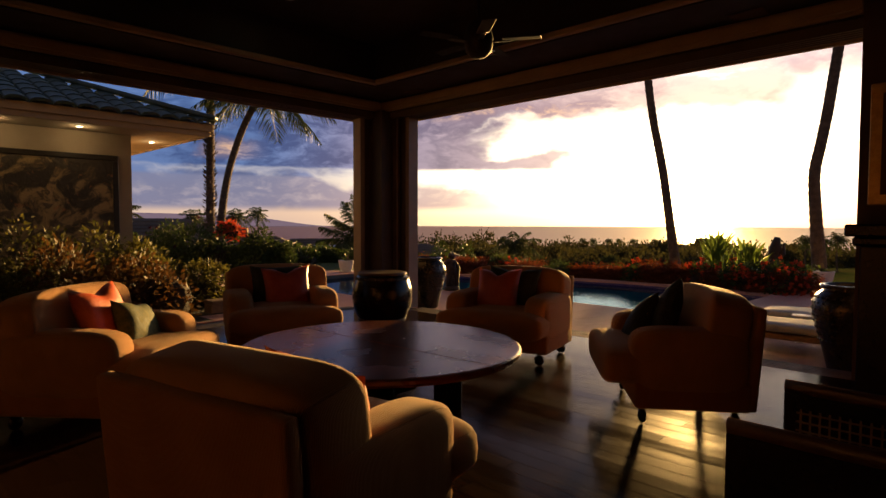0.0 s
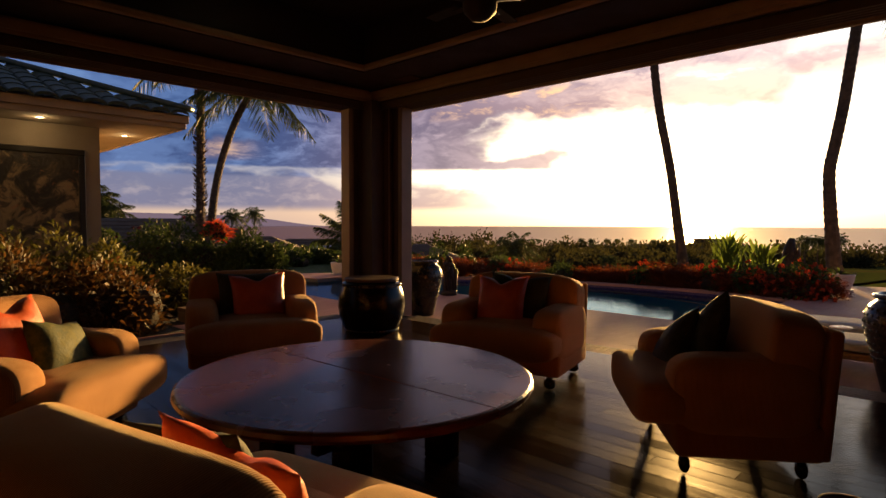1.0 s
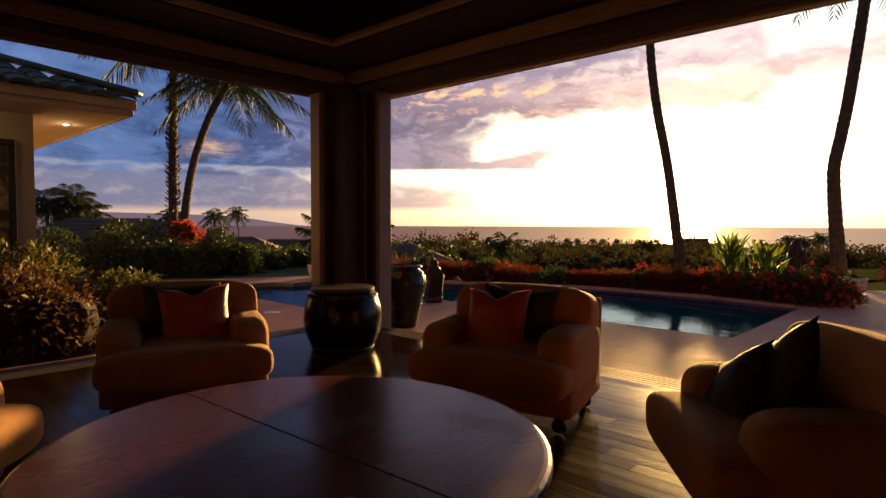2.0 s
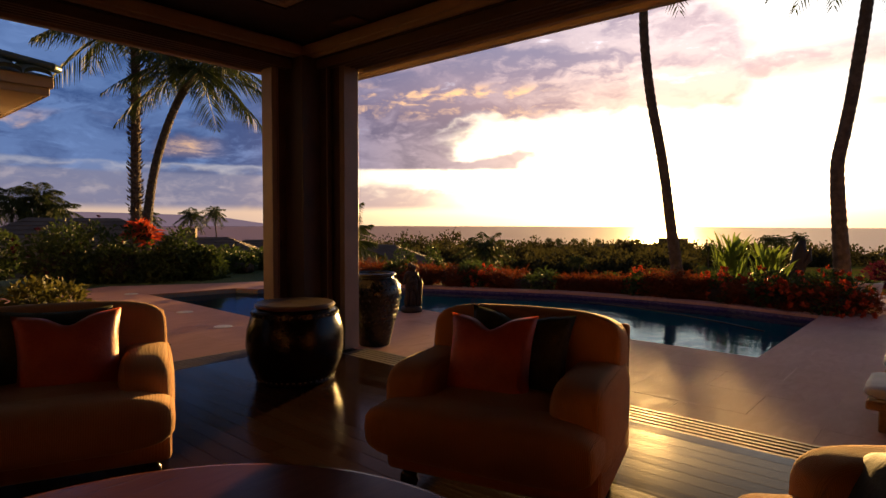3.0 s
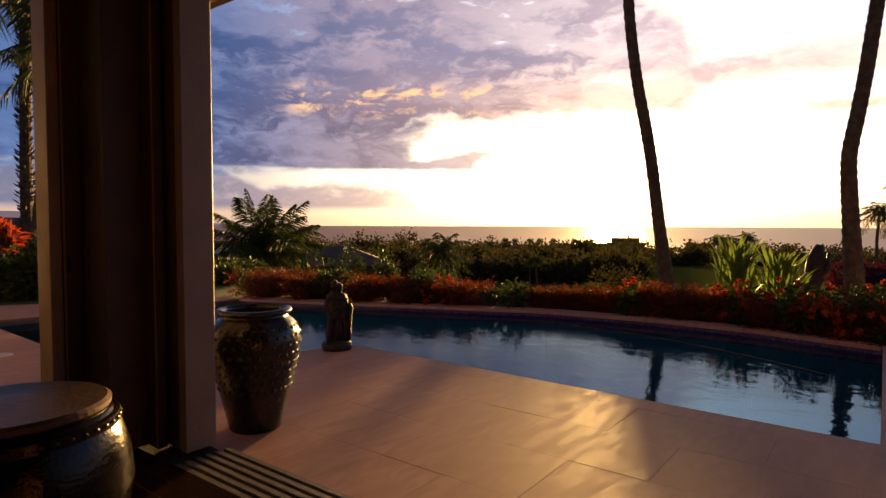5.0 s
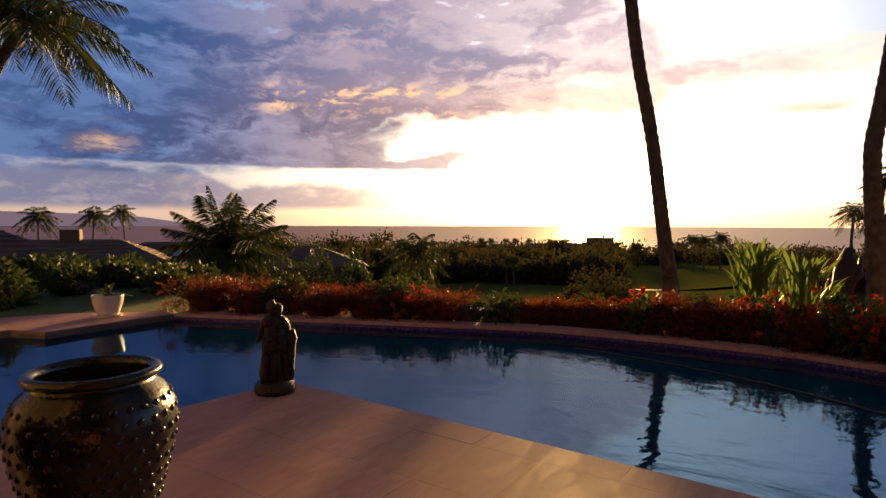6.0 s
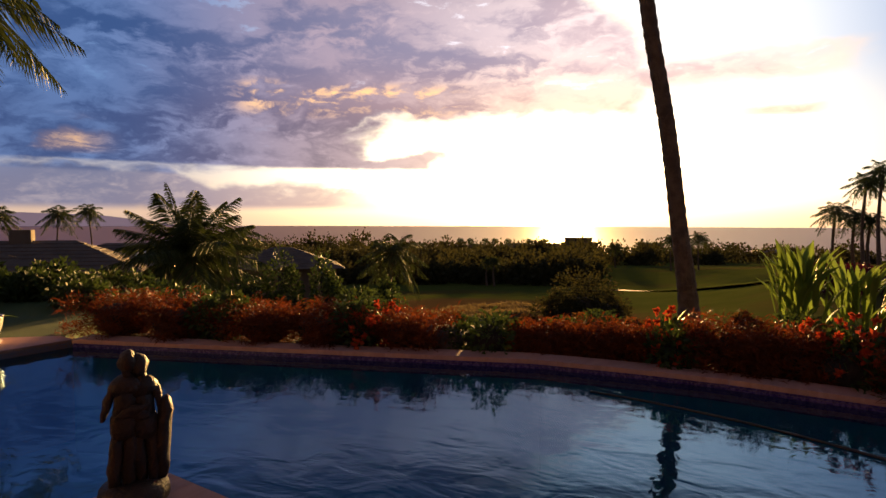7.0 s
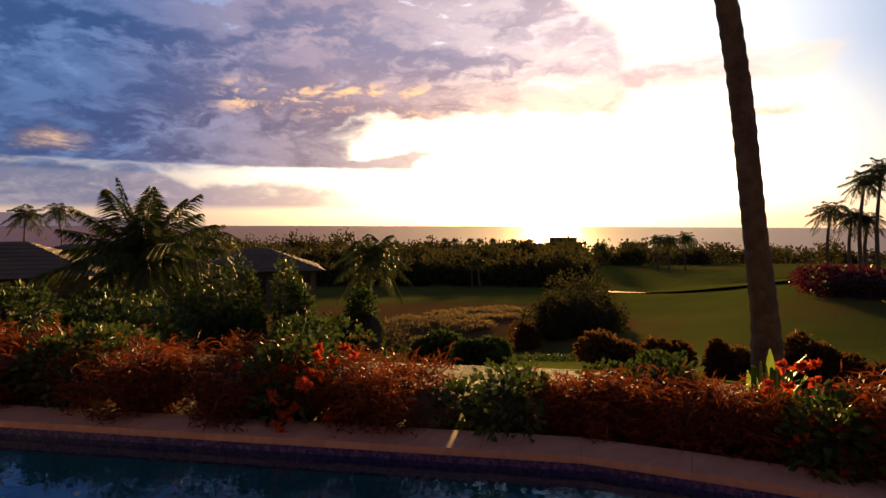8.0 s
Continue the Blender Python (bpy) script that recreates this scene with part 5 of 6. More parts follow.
# ginger clumps with broad upright leaves
def ginger(x, y, z, n, h, seed, spread=0.55):
    rng = np.random.default_rng(seed)
    g = thing("ginger_plant", pose(x, y, z), "tall ginger clump with broad yellow-green leaves", "plant", "ginger clumps")
    for i in range(n):
        a = rng.uniform(0, 2 * math.pi)
        r0 = rng.uniform(0, spread) * 0.6
        top = h * rng.uniform(0.6, 1.05)
        lean = rng.uniform(0.15, 0.75)
        b = bmesh.new()
        L, W = rng.uniform(0.36, 0.54), rng.uniform(0.055, 0.085)
        base = Vector((r0 * math.cos(a), r0 * math.sin(a), max(0.0, top - L)))
        o = Vector((math.cos(a + rng.uniform(-0.6, 0.6)), math.sin(a + rng.uniform(-0.6, 0.6)), 0))
        side = Vector((-o.y, o.x, 0))
        prev = None
        for j in range(8):
            u = j / 7
            c = base + Vector((0, 0, 1)) * L * (u - 0.35 * lean * u * u) + o * L * lean * u * (0.5 + 0.6 * u)
            w = W * (math.sin(math.pi * (0.08 + 0.90 * u)) ** 0.8) * 0.5
            q = [b.verts.new(c - side * w + o * 0.15 * w), b.verts.new(c - o * 0.3 * w), b.verts.new(c + side * w + o * 0.15 * w)]
            if prev:
                b.faces.new((prev[0], prev[1], q[1], q[0]))
                b.faces.new((prev[1], prev[2], q[2], q[1]))
            prev = q
        part("leaf", b, "ti_leaf", g, "", True)
    st = bmesh.new()
    for i in range(9):
        a = rng.uniform(0, 2 * math.pi)
        r0 = rng.uniform(0, spread) * 0.5
        tube([(r0 * math.cos(a), r0 * math.sin(a), 0), (r0 * 1.2 * math.cos(a), r0 * 1.2 * math.sin(a), h * 0.75)], [0.018, 0.012], 6, st)
    part("stem", st, "ti_leaf", g)
    return g


ginger(9.42, -1.68, -0.45, 90, 1.54, 21)
ginger(9.80, -2.30, -0.45, 64, 1.38, 22)
ginger(8.3, -0.35, -0.40, 12, 0.75, 23, 0.35)
ginger(8.0, 0.15, -0.40, 8, 0.62, 24, 0.30)


def driftwood():
    rng = np.random.default_rng(9)
    b = bmesh.new()
    pts = [(-0.24, 0, -0.2), (-0.20, 0, 0), (-0.10, 0.02, 0.3), (0.0, 0.05, 0.62), (0.03, 0.03, 0.92), (0.06, 0.0, 1.16)]
    tube(pts, [0.26, 0.23, 0.18, 0.14, 0.13, 0.06], 14, b)
    tube([(0.02, 0, 0.55), (0.17, -0.05, 0.78), (0.19, -0.06, 1.02)], [0.09, 0.07, 0.03], 10, b)
    tube([(0.02, 0, 0.25), (0.16, 0.12, 0.10), (0.26, 0.2, -0.02)], [0.12, 0.08, 0.04], 10, b)
    bmesh.ops.subdivide_edges(b, edges=b.edges[:], cuts=1, use_grid_fill=True)
    for v in b.verts:
        v.co += Vector((noise.noise(v.co * 9), noise.noise(v.co * 8 + Vector((3, 0, 0))), noise.noise(v.co * 7))) * 0.035
    return tagged(part("driftwood_sculpture", b, "statue", None, "", True, pose(10.1, -2.80, -0.22, 0, 0, -51)), "dark upright driftwood sculpture in the hedge", "sculpture")


driftwood()


def statue():
    b = bmesh.new()
    join(b, lathe([(0.0, 0.0), (0.155, 0.0), (0.165, 0.03), (0.15, 0.07), (0.0, 0.085)], 24))
    for x, y, ht, lean in ((-0.060, 0.0, 0.66, 4), (0.060, 0.015, 0.63, -3)):
        m = pose(x, y, 0.07, 0, lean, 0)
        sgn = math.copysign(1, x)
        for leg in (-0.030, 0.032):
            join(b, puff(0.036, 0.044, ht * 0.22, 0.85, 0.9, m @ pose(leg, 0.0, ht * 0.18), 14, 10))
        join(b, puff(0.066, 0.058, ht * 0.11, 0.85, 0.9, m @ pose(0.0, 0.0, ht * 0.42), 16, 10))
        join(b, puff(0.054, 0.048, ht * 0.13, 0.85, 0.9, m @ pose(0.0, 0.0, ht * 0.56), 16, 10))
        join(b, puff(0.072, 0.050, ht * 0.075, 0.85, 0.9, m @ pose(0.0, 0.0, ht * 0.69), 16, 10))
        join(b, puff(0.026, 0.026, ht * 0.05, 0.9, 0.9, m @ pose(0.0, 0.0, ht * 0.77), 12, 8))
        join(b, puff(0.043, 0.047, ht * 0.075, 0.9, 0.95, m @ pose(0.0, 0.0, ht * 0.86), 14, 10))
        join(b, puff(0.020, 0.022, ht * 0.15, 0.8, 0.9, m @ pose(sgn * 0.075, 0.0, ht * 0.58, 0, -sgn * 14, 0), 12, 10))
        join(b, puff(0.075, 0.020, 0.022, 0.8, 0.9, m @ pose(-sgn * 0.03, -0.045, ht * 0.52, 0, sgn * 22, 0), 12, 8))
    join(b, puff(0.040, 0.050, 0.20, 0.75, 0.85, pose(0.135, 0.02, 0.26, 0, 4, 0), 14, 10))
    join(b, puff(0.030, 0.035, 0.16, 0.75, 0.85, pose(0.0, 0.05, 0.22), 14, 10))
    for v in b.verts:
        v.co += Vector((noise.noise(v.co * 22), noise.noise(v.co * 21 + Vector((3, 0, 0))), noise.noise(v.co * 20))) * 0.014
    return tagged(part("statue", b, "statue", None, "", True, pose(2.56, 1.00, DZ + 0.003, 0, 0, -30) @ Matrix.Diagonal((1.0, 1.0, 1.10, 1))), "small weathered bronze-brown figure carving on the pool corner", "statue")


statue()


def jar(x, y, z, s, group):
    j = thing("glazed_jar", pose(x, y, z) @ Matrix.Diagonal((*s, 1)), "large dark olive glazed jar with dimpled bands", "jar", group)
    prof = [(0.0, 0.0), (0.165, 0.0), (0.175, 0.015), (0.205, 0.15), (0.25, 0.34), (0.292, 0.50), (0.305, 0.60), (0.295, 0.68), (0.262, 0.745), (0.225, 0.775), (0.215, 0.79), (0.218, 0.80)]
    body = part("body", lathe(prof, 56), "glaze", j, "", True)
    part("rim", lathe([(0.215, 0.798), (0.242, 0.80), (0.250, 0.815), (0.244, 0.832), (0.222, 0.838), (0.204, 0.826), (0.200, 0.80), (0.215, 0.74), (0.245, 0.68), (0.0, 0.45)], 56), "glaze", j, "rolled brown rim", True)
    knobs = bmesh.new()
    heights = (0.30, 0.36, 0.42, 0.48, 0.54, 0.60, 0.66, 0.71)
    for r_, z_ in ((float(np.interp(h, [p[1] for p in prof[2:]], [p[0] for p in prof[2:]])), h) for h in heights):
        n = 30
        for i in range(n):
            a = 360 * (i + 0.5 * (heights.index(z_) % 2)) / n
            join(knobs, lathe([(0.017, -0.004), (0.014, 0.006), (0.0, 0.010)], 6), pose(0, 0, 0, 0, 0, a) @ pose(r_ - 0.002, 0, z_, 0, 90, 0))
    part("dimple_relief", knobs, "glaze", body, "raised dots in rows", True)["kind"] = "stuff"
    return j


jar(0.56, -0.38, DZ, (0.98, 0.98, 0.965), "glazed jars on the terrace")
jar(0.50, -6.02, DZ, (1.03, 1.03, 0.955), "glazed jars on the terrace")


def potted(x, y, z, s, seed):
    rng = np.random.default_rng(seed)
    p = thing("potted_bromeliad", pose(x, y, z) @ Matrix.Scale(s, 4), "white glazed pot with a dark bromeliad on the terrace", "potted plant", "white pots by the pool")
    part("saucer", lathe([(0.0, 0.0), (0.19, 0.0), (0.205, 0.03), (0.19, 0.032), (0.0, 0.02)], 32), "white_pot", p)
    part("pot", lathe([(0.0, 0.021), (0.13, 0.022), (0.165, 0.07), (0.205, 0.20), (0.222, 0.31), (0.228, 0.335), (0.212, 0.34), (0.195, 0.30), (0.0, 0.28)], 40), "white_pot", p, "", True)
    for i in range(16):
        b = bmesh.new()
        a = 2.4 * i
        el = 0.35 + 0.9 * ((i * 0.618) % 1)
        L, W = rng.uniform(0.30, 0.42), 0.075
        o, side = Vector((math.cos(a), math.sin(a), 0)), Vector((-math.sin(a), math.cos(a), 0))
        prev = None
        for j in range(7):
            u = j / 6
            c = Vector((0, 0, 0.30)) + o * L * u * math.cos(el) + Vector((0, 0, 1)) * (L * u * math.sin(el) - 0.20 * L * u * u * 2)
            w = W * 0.5 * (1 - u ** 2.5) + 0.002
            q = [b.verts.new(c - side * w), b.verts.new(c + Vector((0, 0, -0.3 * w))), b.verts.new(c + side * w)]
            if prev:
                b.faces.new((prev[0], prev[1], q[1], q[0]))
                b.faces.new((prev[1], prev[2], q[2], q[1]))
            prev = q
        part("leaf", b, "dark_leaf" if i % 3 else "ti_leaf", p, "", True)
    return p


potted(3.66, 6.08, DZ, 0.95, 31)
potted(8.85, -4.08, DZ, 1.0, 32)

# low cushions of two loungers on the terrace
for i, (x, y) in enumerate(((2.24, -5.78), (1.17, -5.76))):
    l = thing("sun_lounger", pose(x, y, DZ + 0.006, 0, 0, 1), "low teak lounger with a pale blue cushion", "lounger", "loungers on the terrace")
    part("frame", box(-0.29, 0.29, -0.95, 0.95, 0.14, 0.20, 0.012, 2), "teak", l)
    for sx in (-0.24, 0.24):
        for sy in (-0.85, 0.85):
            part("leg", box(sx - 0.03, sx + 0.03, sy - 0.03, sy + 0.03, 0, 0.142, 0.006), "teak", l)
    part("cushion", puff(0.30, 0.97, 0.055, 0.5, 0.18, pose(0, 0, 0.255)), "cushion_blue", l, "pale blue canvas cushion", True)

LIDS = ((0.55, 6.45), (0.21, 3.50), (-0.02, 1.91))
STEPS = ((-1.00, 1.52, 0.0, 1.2), (-1.04, 2.32, 0.03, 1.2))
BLOCK = (-1.22, 1.36)
DISH = (-2.28, -6.10)
# small round side table between the loungers
st = thing("side_table", pose(1.68, -5.35, DZ) @ Matrix.Diagonal((0.62, 0.62, 1, 1)), "small round white side table between the loungers", "side table")
part("tabletop", lathe([(0.0, 0.30), (0.15, 0.30), (0.16, 0.308), (0.15, 0.318), (0.0, 0.32)], 28), "white_pot", st)
part("pedestal", lathe([(0.0, 0.0), (0.10, 0.0), (0.10, 0.012), (0.022, 0.03), (0.022, 0.30)], 20), "white_pot", st)

# skimmer lids set in the terrace
for x, y in LIDS:
    sk = thing("skimmer_lid", pose(x, y, DZ + 0.002), "round white skimmer lid set in the terrace", "pool lid", "skimmer lids by the pool")
    part("lid", lathe([(0.0, 0.006), (0.105, 0.006), (0.118, 0.003), (0.120, -0.001)], 28), "white_pot", sk)
    part("grip", box(-0.02, 0.02, -0.006, 0.006, 0.0062, 0.010, 0.002), "grey_box", sk)

# low timber steps and a stone block at the planting bed corner
for i, (x, y, z, l) in enumerate(STEPS):
    tb = thing("timber_step", pose(x, y, DZ + z, 0, 0, 4), "low weathered timber step beside the planting bed", "step", "timber steps by the bed")
    part("tread", box(-l, 0.0, -0.14, 0.14, 0.13, 0.19, 0.008), "teak", tb)
    part("riser", box(-l, -0.03, -0.11, 0.11, 0.0, 0.128, 0.005), "teak", tb)
sb = thing("stone_block", pose(*BLOCK, DZ, 0, 0, 25), "small pale stone block at the bed edge", "stone")
part("block", box(-0.16, 0.16, -0.07, 0.07, 0.10, 0.17, 0.012, 2), "rock", sb)
part("foot", box(-0.15, -0.07, -0.06, 0.06, 0.0, 0.102, 0.01), "rock", sb)
part("foot", box(0.07, 0.15, -0.06, 0.06, 0.0, 0.102, 0.01), "rock", sb)

# shallow brass-rimmed dish on the floor
fd = thing("floor_dish", pose(*DISH, 0.001), "shallow dark dish with a brass rim on the floor", "dish")
part("bowl", lathe([(0.0, 0.0), (0.06, 0.0), (0.10, 0.018), (0.118, 0.030), (0.112, 0.030), (0.08, 0.014), (0.0, 0.008)], 32), "dark_metal", fd, "", True)
part("rim", lathe([(0.112, 0.0302), (0.120, 0.0302), (0.121, 0.035), (0.113, 0.035), (0.112, 0.0302)], 32), "gold", fd, "brass rim")

# garden rock
rk = puff(0.22, 0.18, 0.17, 0.9, 0.9, None, 18, 12)
for v in rk.verts:
    v.co += Vector((noise.noise(v.co * 6), noise.noise(v.co * 5), noise.noise(v.co * 7))) * 0.06
rx, ry = bed_point(4.42, 0.55)
tagged(part("garden_rock", rk, "rock", None, "", True, pose(rx, ry, DZ + 0.03)), "grey lava rock among the hedge shrubs", "rock")

# courtyard shrubs before the wing
for i, (x, y, r, h, mat, lab) in enumerate(((-2.95, 1.05, 0.70, 1.00, "croton", "russet croton bush in the courtyard"), (-3.9, 1.0, 0.80, 1.05, "croton", "russet croton bush in the courtyard"),
                                            (-4.9, 0.95, 0.75, 1.05, "yellow_leaf", "yellow-green bush in the courtyard"), (-5.9, 0.95, 0.8, 1.05, "yellow_leaf", "yellow-green bush in the courtyard"),
                                            (-3.2, 2.0, 0.65, 1.15, "yellow_leaf", "yellow-green bush by the wing wall"), (-4.3, 2.1, 0.7, 1.20, "yellow_leaf", "yellow-green bush by the wing wall"),
                                            (-5.4, 2.1, 0.7, 1.20, "yellow_leaf", "yellow-green bush by the wing wall"), (-1.95, 2.2, 0.50, 0.72, "yellow_leaf", "yellow-green bush at the terrace corner"), (-2.75, 1.9, 0.50, 0.95, "yellow_leaf", "yellow-green bush in the courtyard"),
                                            (-6.9, 1.2, 0.8, 1.1, "croton", "russet croton bush in the courtyard"))):
    shrub(x, y, -0.09, r, r * 0.85, h, mat, 2600, 0.085, 0.036, 200 + i, lab)

# dark hedge beyond the lawn with red bracts
for i, (x, y, r, h, fl) in enumerate(((-2.9, 10.2, 1.1, 1.2, ""), (-1.3, 9.9, 1.1, 1.25, "magenta"), (0.1, 9.5, 1.0, 1.25, "magenta"), (1.3, 9.3, 0.95, 1.3, ""), (2.4, 9.0, 0.85, 1.2, ""), (3.1, 8.7, 0.6, 0.95, ""))):
    shrub(x, y, -0.16, r, r, h, "leaf", 3600, 0.11, 0.055, 300 + i, "dense dark green hedge shrub beyond the lawn", fl, 30)
shrub(1.95, 9.3, 0.80, 0.40, 0.35, 0.60, "flower", 260, 0.34, 0.07, 330, "red-leaved cordyline rising from the hedge", spiky=True, name="cordyline")
shrub(5.9, 8.3, -0.14, 0.7, 0.7, 0.6, "leaf", 1800, 0.10, 0.05, 331, "low leafy green shrub by the lawn")
shrub(6.8, 9.6, -0.3, 0.9, 0.9, 0.7, "leaf", 1800, 0.12, 0.06, 332, "low leafy green shrub by the lawn")
shrub(4.6, 9.6, -0.14, 0.7, 0.7, 0.55, "leaf", 1500, 0.10, 0.05, 333, "low leafy green shrub by the lawn")

# shrubs and small trees on the slope below
SLOPE = ((14.0, 12.3, 0.9, 2.6, "leaf"), (15.2, 11.6, 0.8, 2.9, "leaf"), (16.8, 10.4, 0.8, 2.5, "leaf"), (13.0, 13.0, 1.1, 2.2, "leaf"), (17.6, 11.4, 1.0, 2.2, "leaf"), (18.0, 13.5, 1.4, 1.8, "leaf"), (23.5, 17.0, 1.8, 2.4, "leaf_far"),
         (36.0, 10.0, 2.9, 3.0, "leaf_far"), (33.2, 10.6, 1.9, 2.2, "leaf_far"), (38.5, 9.8, 2.2, 2.4, "leaf_far"), (30.4, 11.2, 0.9, 1.3, "croton"), (14.6, 2.4, 0.85, 0.75, "croton"), (15.3, 1.7, 0.6, 0.7, "croton"),
         (14.6, 0.45, 0.36, 0.75, "croton"), (14.5, -0.55, 0.42, 0.85, "croton"), (14.2, -1.05, 0.5, 0.7, "croton"), (13.8, -1.95, 0.5, 0.8, "croton"), (12.4, 4.3, 0.7, 0.5, "leaf"), (13.6, 5.8, 0.8, 0.6, "leaf"), (18.5, 9.0, 0.9, 0.7, "leaf"), (21.0, 12.0, 1.2, 0.7, "leaf_far"),
         (46.8, -3.9, 4.0, 2.1, "magenta"), (20.0, 22.0, 1.8, 1.6, "leaf"), (10.5, 13.0, 1.6, 1.2, "leaf"), (5.2, 12.6, 1.5, 1.3, "leaf"), (7.4, 13.6, 1.5, 1.4, "leaf"), (6.0, 10.6, 1.1, 0.9, "leaf"), (9.0, 16.5, 1.7, 1.5, "leaf"), (13.5, 18.5, 1.8, 1.9, "leaf"), (9.0, 11.0, 1.4, 0.9, "leaf"))
for i, (x, y, r, h, mat) in enumerate(SLOPE):
    shrub(x, y, ground_z(x, y) - 0.1, r, r, h, mat, 4200, 0.10 + 0.045 * r, 0.055 + 0.022 * r, 400 + i, "wild magenta-leaved shrub on the slope" if mat == "magenta" else "rounded leafy shrub on the slope", name="slope_shrub")

# low scrub in the hollow and dry grass on the bank beyond it
def scatter(name, cx, cy, rx, ry, n, ln, wd, mat, seed, label):
    rng = np.random.default_rng(seed)
    a, q = rng.uniform(0, 2 * math.pi, n), np.sqrt(rng.uniform(0, 1, n))
    x, y = cx + rx * q * np.cos(a), cy + ry * q * np.sin(a)
    keep = np.array([noise.noise((px * 0.35, py * 0.35, seed)) > -0.12 for px, py in zip(x, y)])
    x, y = x[keep], y[keep]
    base = np.stack([x, y, [ground_z(px, py) - 0.02 for px, py in zip(x, y)]], 1)
    base = np.repeat(base, 9, 0) + rng.normal(size=(len(base) * 9, 3)) * [0.16, 0.16, 0.03]
    v, f = leaves(rng, base, rng.normal(size=base.shape) * [0.6, 0.6, 0.2] + [0, 0, 1.0], ln, wd, 0.35)
    return tagged(mesh_part(name, v, f, mat, None), label, "grass", "", "stuff")


scatter("scrub", 24.0, 14.0, 9.0, 6.0, 1500, 0.34, 0.045, "dry_grass", 51, "dry brown scrub in the hollow below the hedge")
scatter("bank_grass", 38.0, 19.5, 10.0, 3.6, 1700, 0.55, 0.05, "straw", 52, "pale dry grass on the bank")
scatter("green_scrub", 20.0, 9.5, 6.5, 5.0, 800, 0.30, 0.06, "leaf", 53, "low green scrub on the slope")

# far woods along the shore and between the houses
rng = np.random.default_rng(77)
wv, wf = [], []
for i in range(430):
    belt = i % 2 == 0
    az = radians(rng.uniform(36, 72) if belt else rng.uniform(36, 112))
    r = rng.uniform(96, 185) if belt else rng.uniform(190, 440)
    x, y = 2 + r * math.sin(az), -1 + r * math.cos(az)
    w, h = (rng.uniform(2.6, 5.5), rng.uniform(3.0, 6.2)) if belt else (rng.uniform(4, 9), rng.uniform(4.5, 9.0))
    if not belt and math.degrees(az) < 54:
        h *= 1.25
    p, d = shell_points(rng, 520 if belt else 380, w, w, h, 7, 0.35)
    v, f = leaves(rng, p + [x, y, ground_z(x, y) - 0.4], d + [0, 0, 0.3], 0.75 if belt else 1.2, 0.5 if belt else 0.75, 0.1)
    k = len(wv)
    wv += list(v)
    wf += [tuple(q + k for q in g) for g in f]
tagged(mesh_part("far_woods", wv, wf, "leaf_far", None), "dark woods on the slope towards the sea", "trees", "", "stuff")


# neighbouring houses below the terrace
def house(x, y, z, w, d, h, rise, turn, label, lights=False, chimney=False):
    hs = thing("house", pose(x, y, z, 0, 0, turn), label, "house", "houses below the terrace")
    part("wall", box(-w / 2 + 0.8, w / 2 - 0.8, -d / 2 + 0.8, d / 2 - 0.8, -1.5, h), "far_wall", hs)
    b = bmesh.new()
    e = min(w, d) / 2
    lo = [b.verts.new(p) for p in ((-w / 2, -d / 2, h), (w / 2, -d / 2, h), (w / 2, d / 2, h), (-w / 2, d / 2, h))]
    hi = [b.verts.new(p) for p in (((-w / 2 + e, 0, h + rise), (w / 2 - e, 0, h + rise)) if w > d else ((0, -d / 2 + e, h + rise), (0, d / 2 - e, h + rise)))]
    if w > d:
        fs = ((lo[0], lo[1], hi[1], hi[0]), (lo[1], lo[2], hi[1]), (lo[2], lo[3], hi[0], hi[1]), (lo[3], lo[0], hi[0]))
    else:
        fs = ((lo[0], lo[1], hi[0]), (lo[1], lo[2], hi[1], hi[0]), (lo[2], lo[3], hi[1]), (lo[3], lo[0], hi[0], hi[1]))
    for q in fs:
        b.faces.new(q)
    b.faces.new(lo[::-1])
    bmesh.ops.recalc_face_normals(b, faces=b.faces[:])
    roof = part("roof", b, "far_roof", hs, "grey shingled hip roof")
    rows_b = bmesh.new()
    for i in range(1, 9):
        u = i / 9
        hw, hd = w / 2 - e * u, d / 2 - e * u
        zz = h + rise * u
        join(rows_b, box(-hw, hw, -hd - 0.04, -hd + 0.02, zz - 0.02, zz + 0.035))
        join(rows_b, box(-hw - 0.04, -hw + 0.02, -hd, hd, zz - 0.02, zz + 0.035))
        join(rows_b, box(hw - 0.02, hw + 0.04, -hd, hd, zz - 0.02, zz + 0.035))
    part("shingle_course", rows_b, "far_roof", roof)
    if lights:
        for s in (-0.62, 0.62):
            sl = math.atan2(rise, e)
            part("skylight", join(None, box(-0.55, 0.55, -0.62, 0.62, 0.03, 0.12, 0.02), pose(w * 0.12 + s, -d / 2 + e * 0.45, h + rise * 0.45, math.degrees(sl), 0, 0)), "skylight", roof, "pale skylight pane")
    if chimney:
        part("chimney", box(-0.6, 0.6, -0.5, 0.5, h + rise * 0.5, h + rise + 0.7, 0.03), "far_wall", roof)
    for i in range(3):
        wx = -w / 2 + 1.6 + i * (w - 3.2) / 2.2
        wn = part("window", box(wx, wx + 1.1, -d / 2 + 0.76, -d / 2 + 0.80, 0.5, h - 0.4), "glass_dark", hs, "dark window")
    return hs


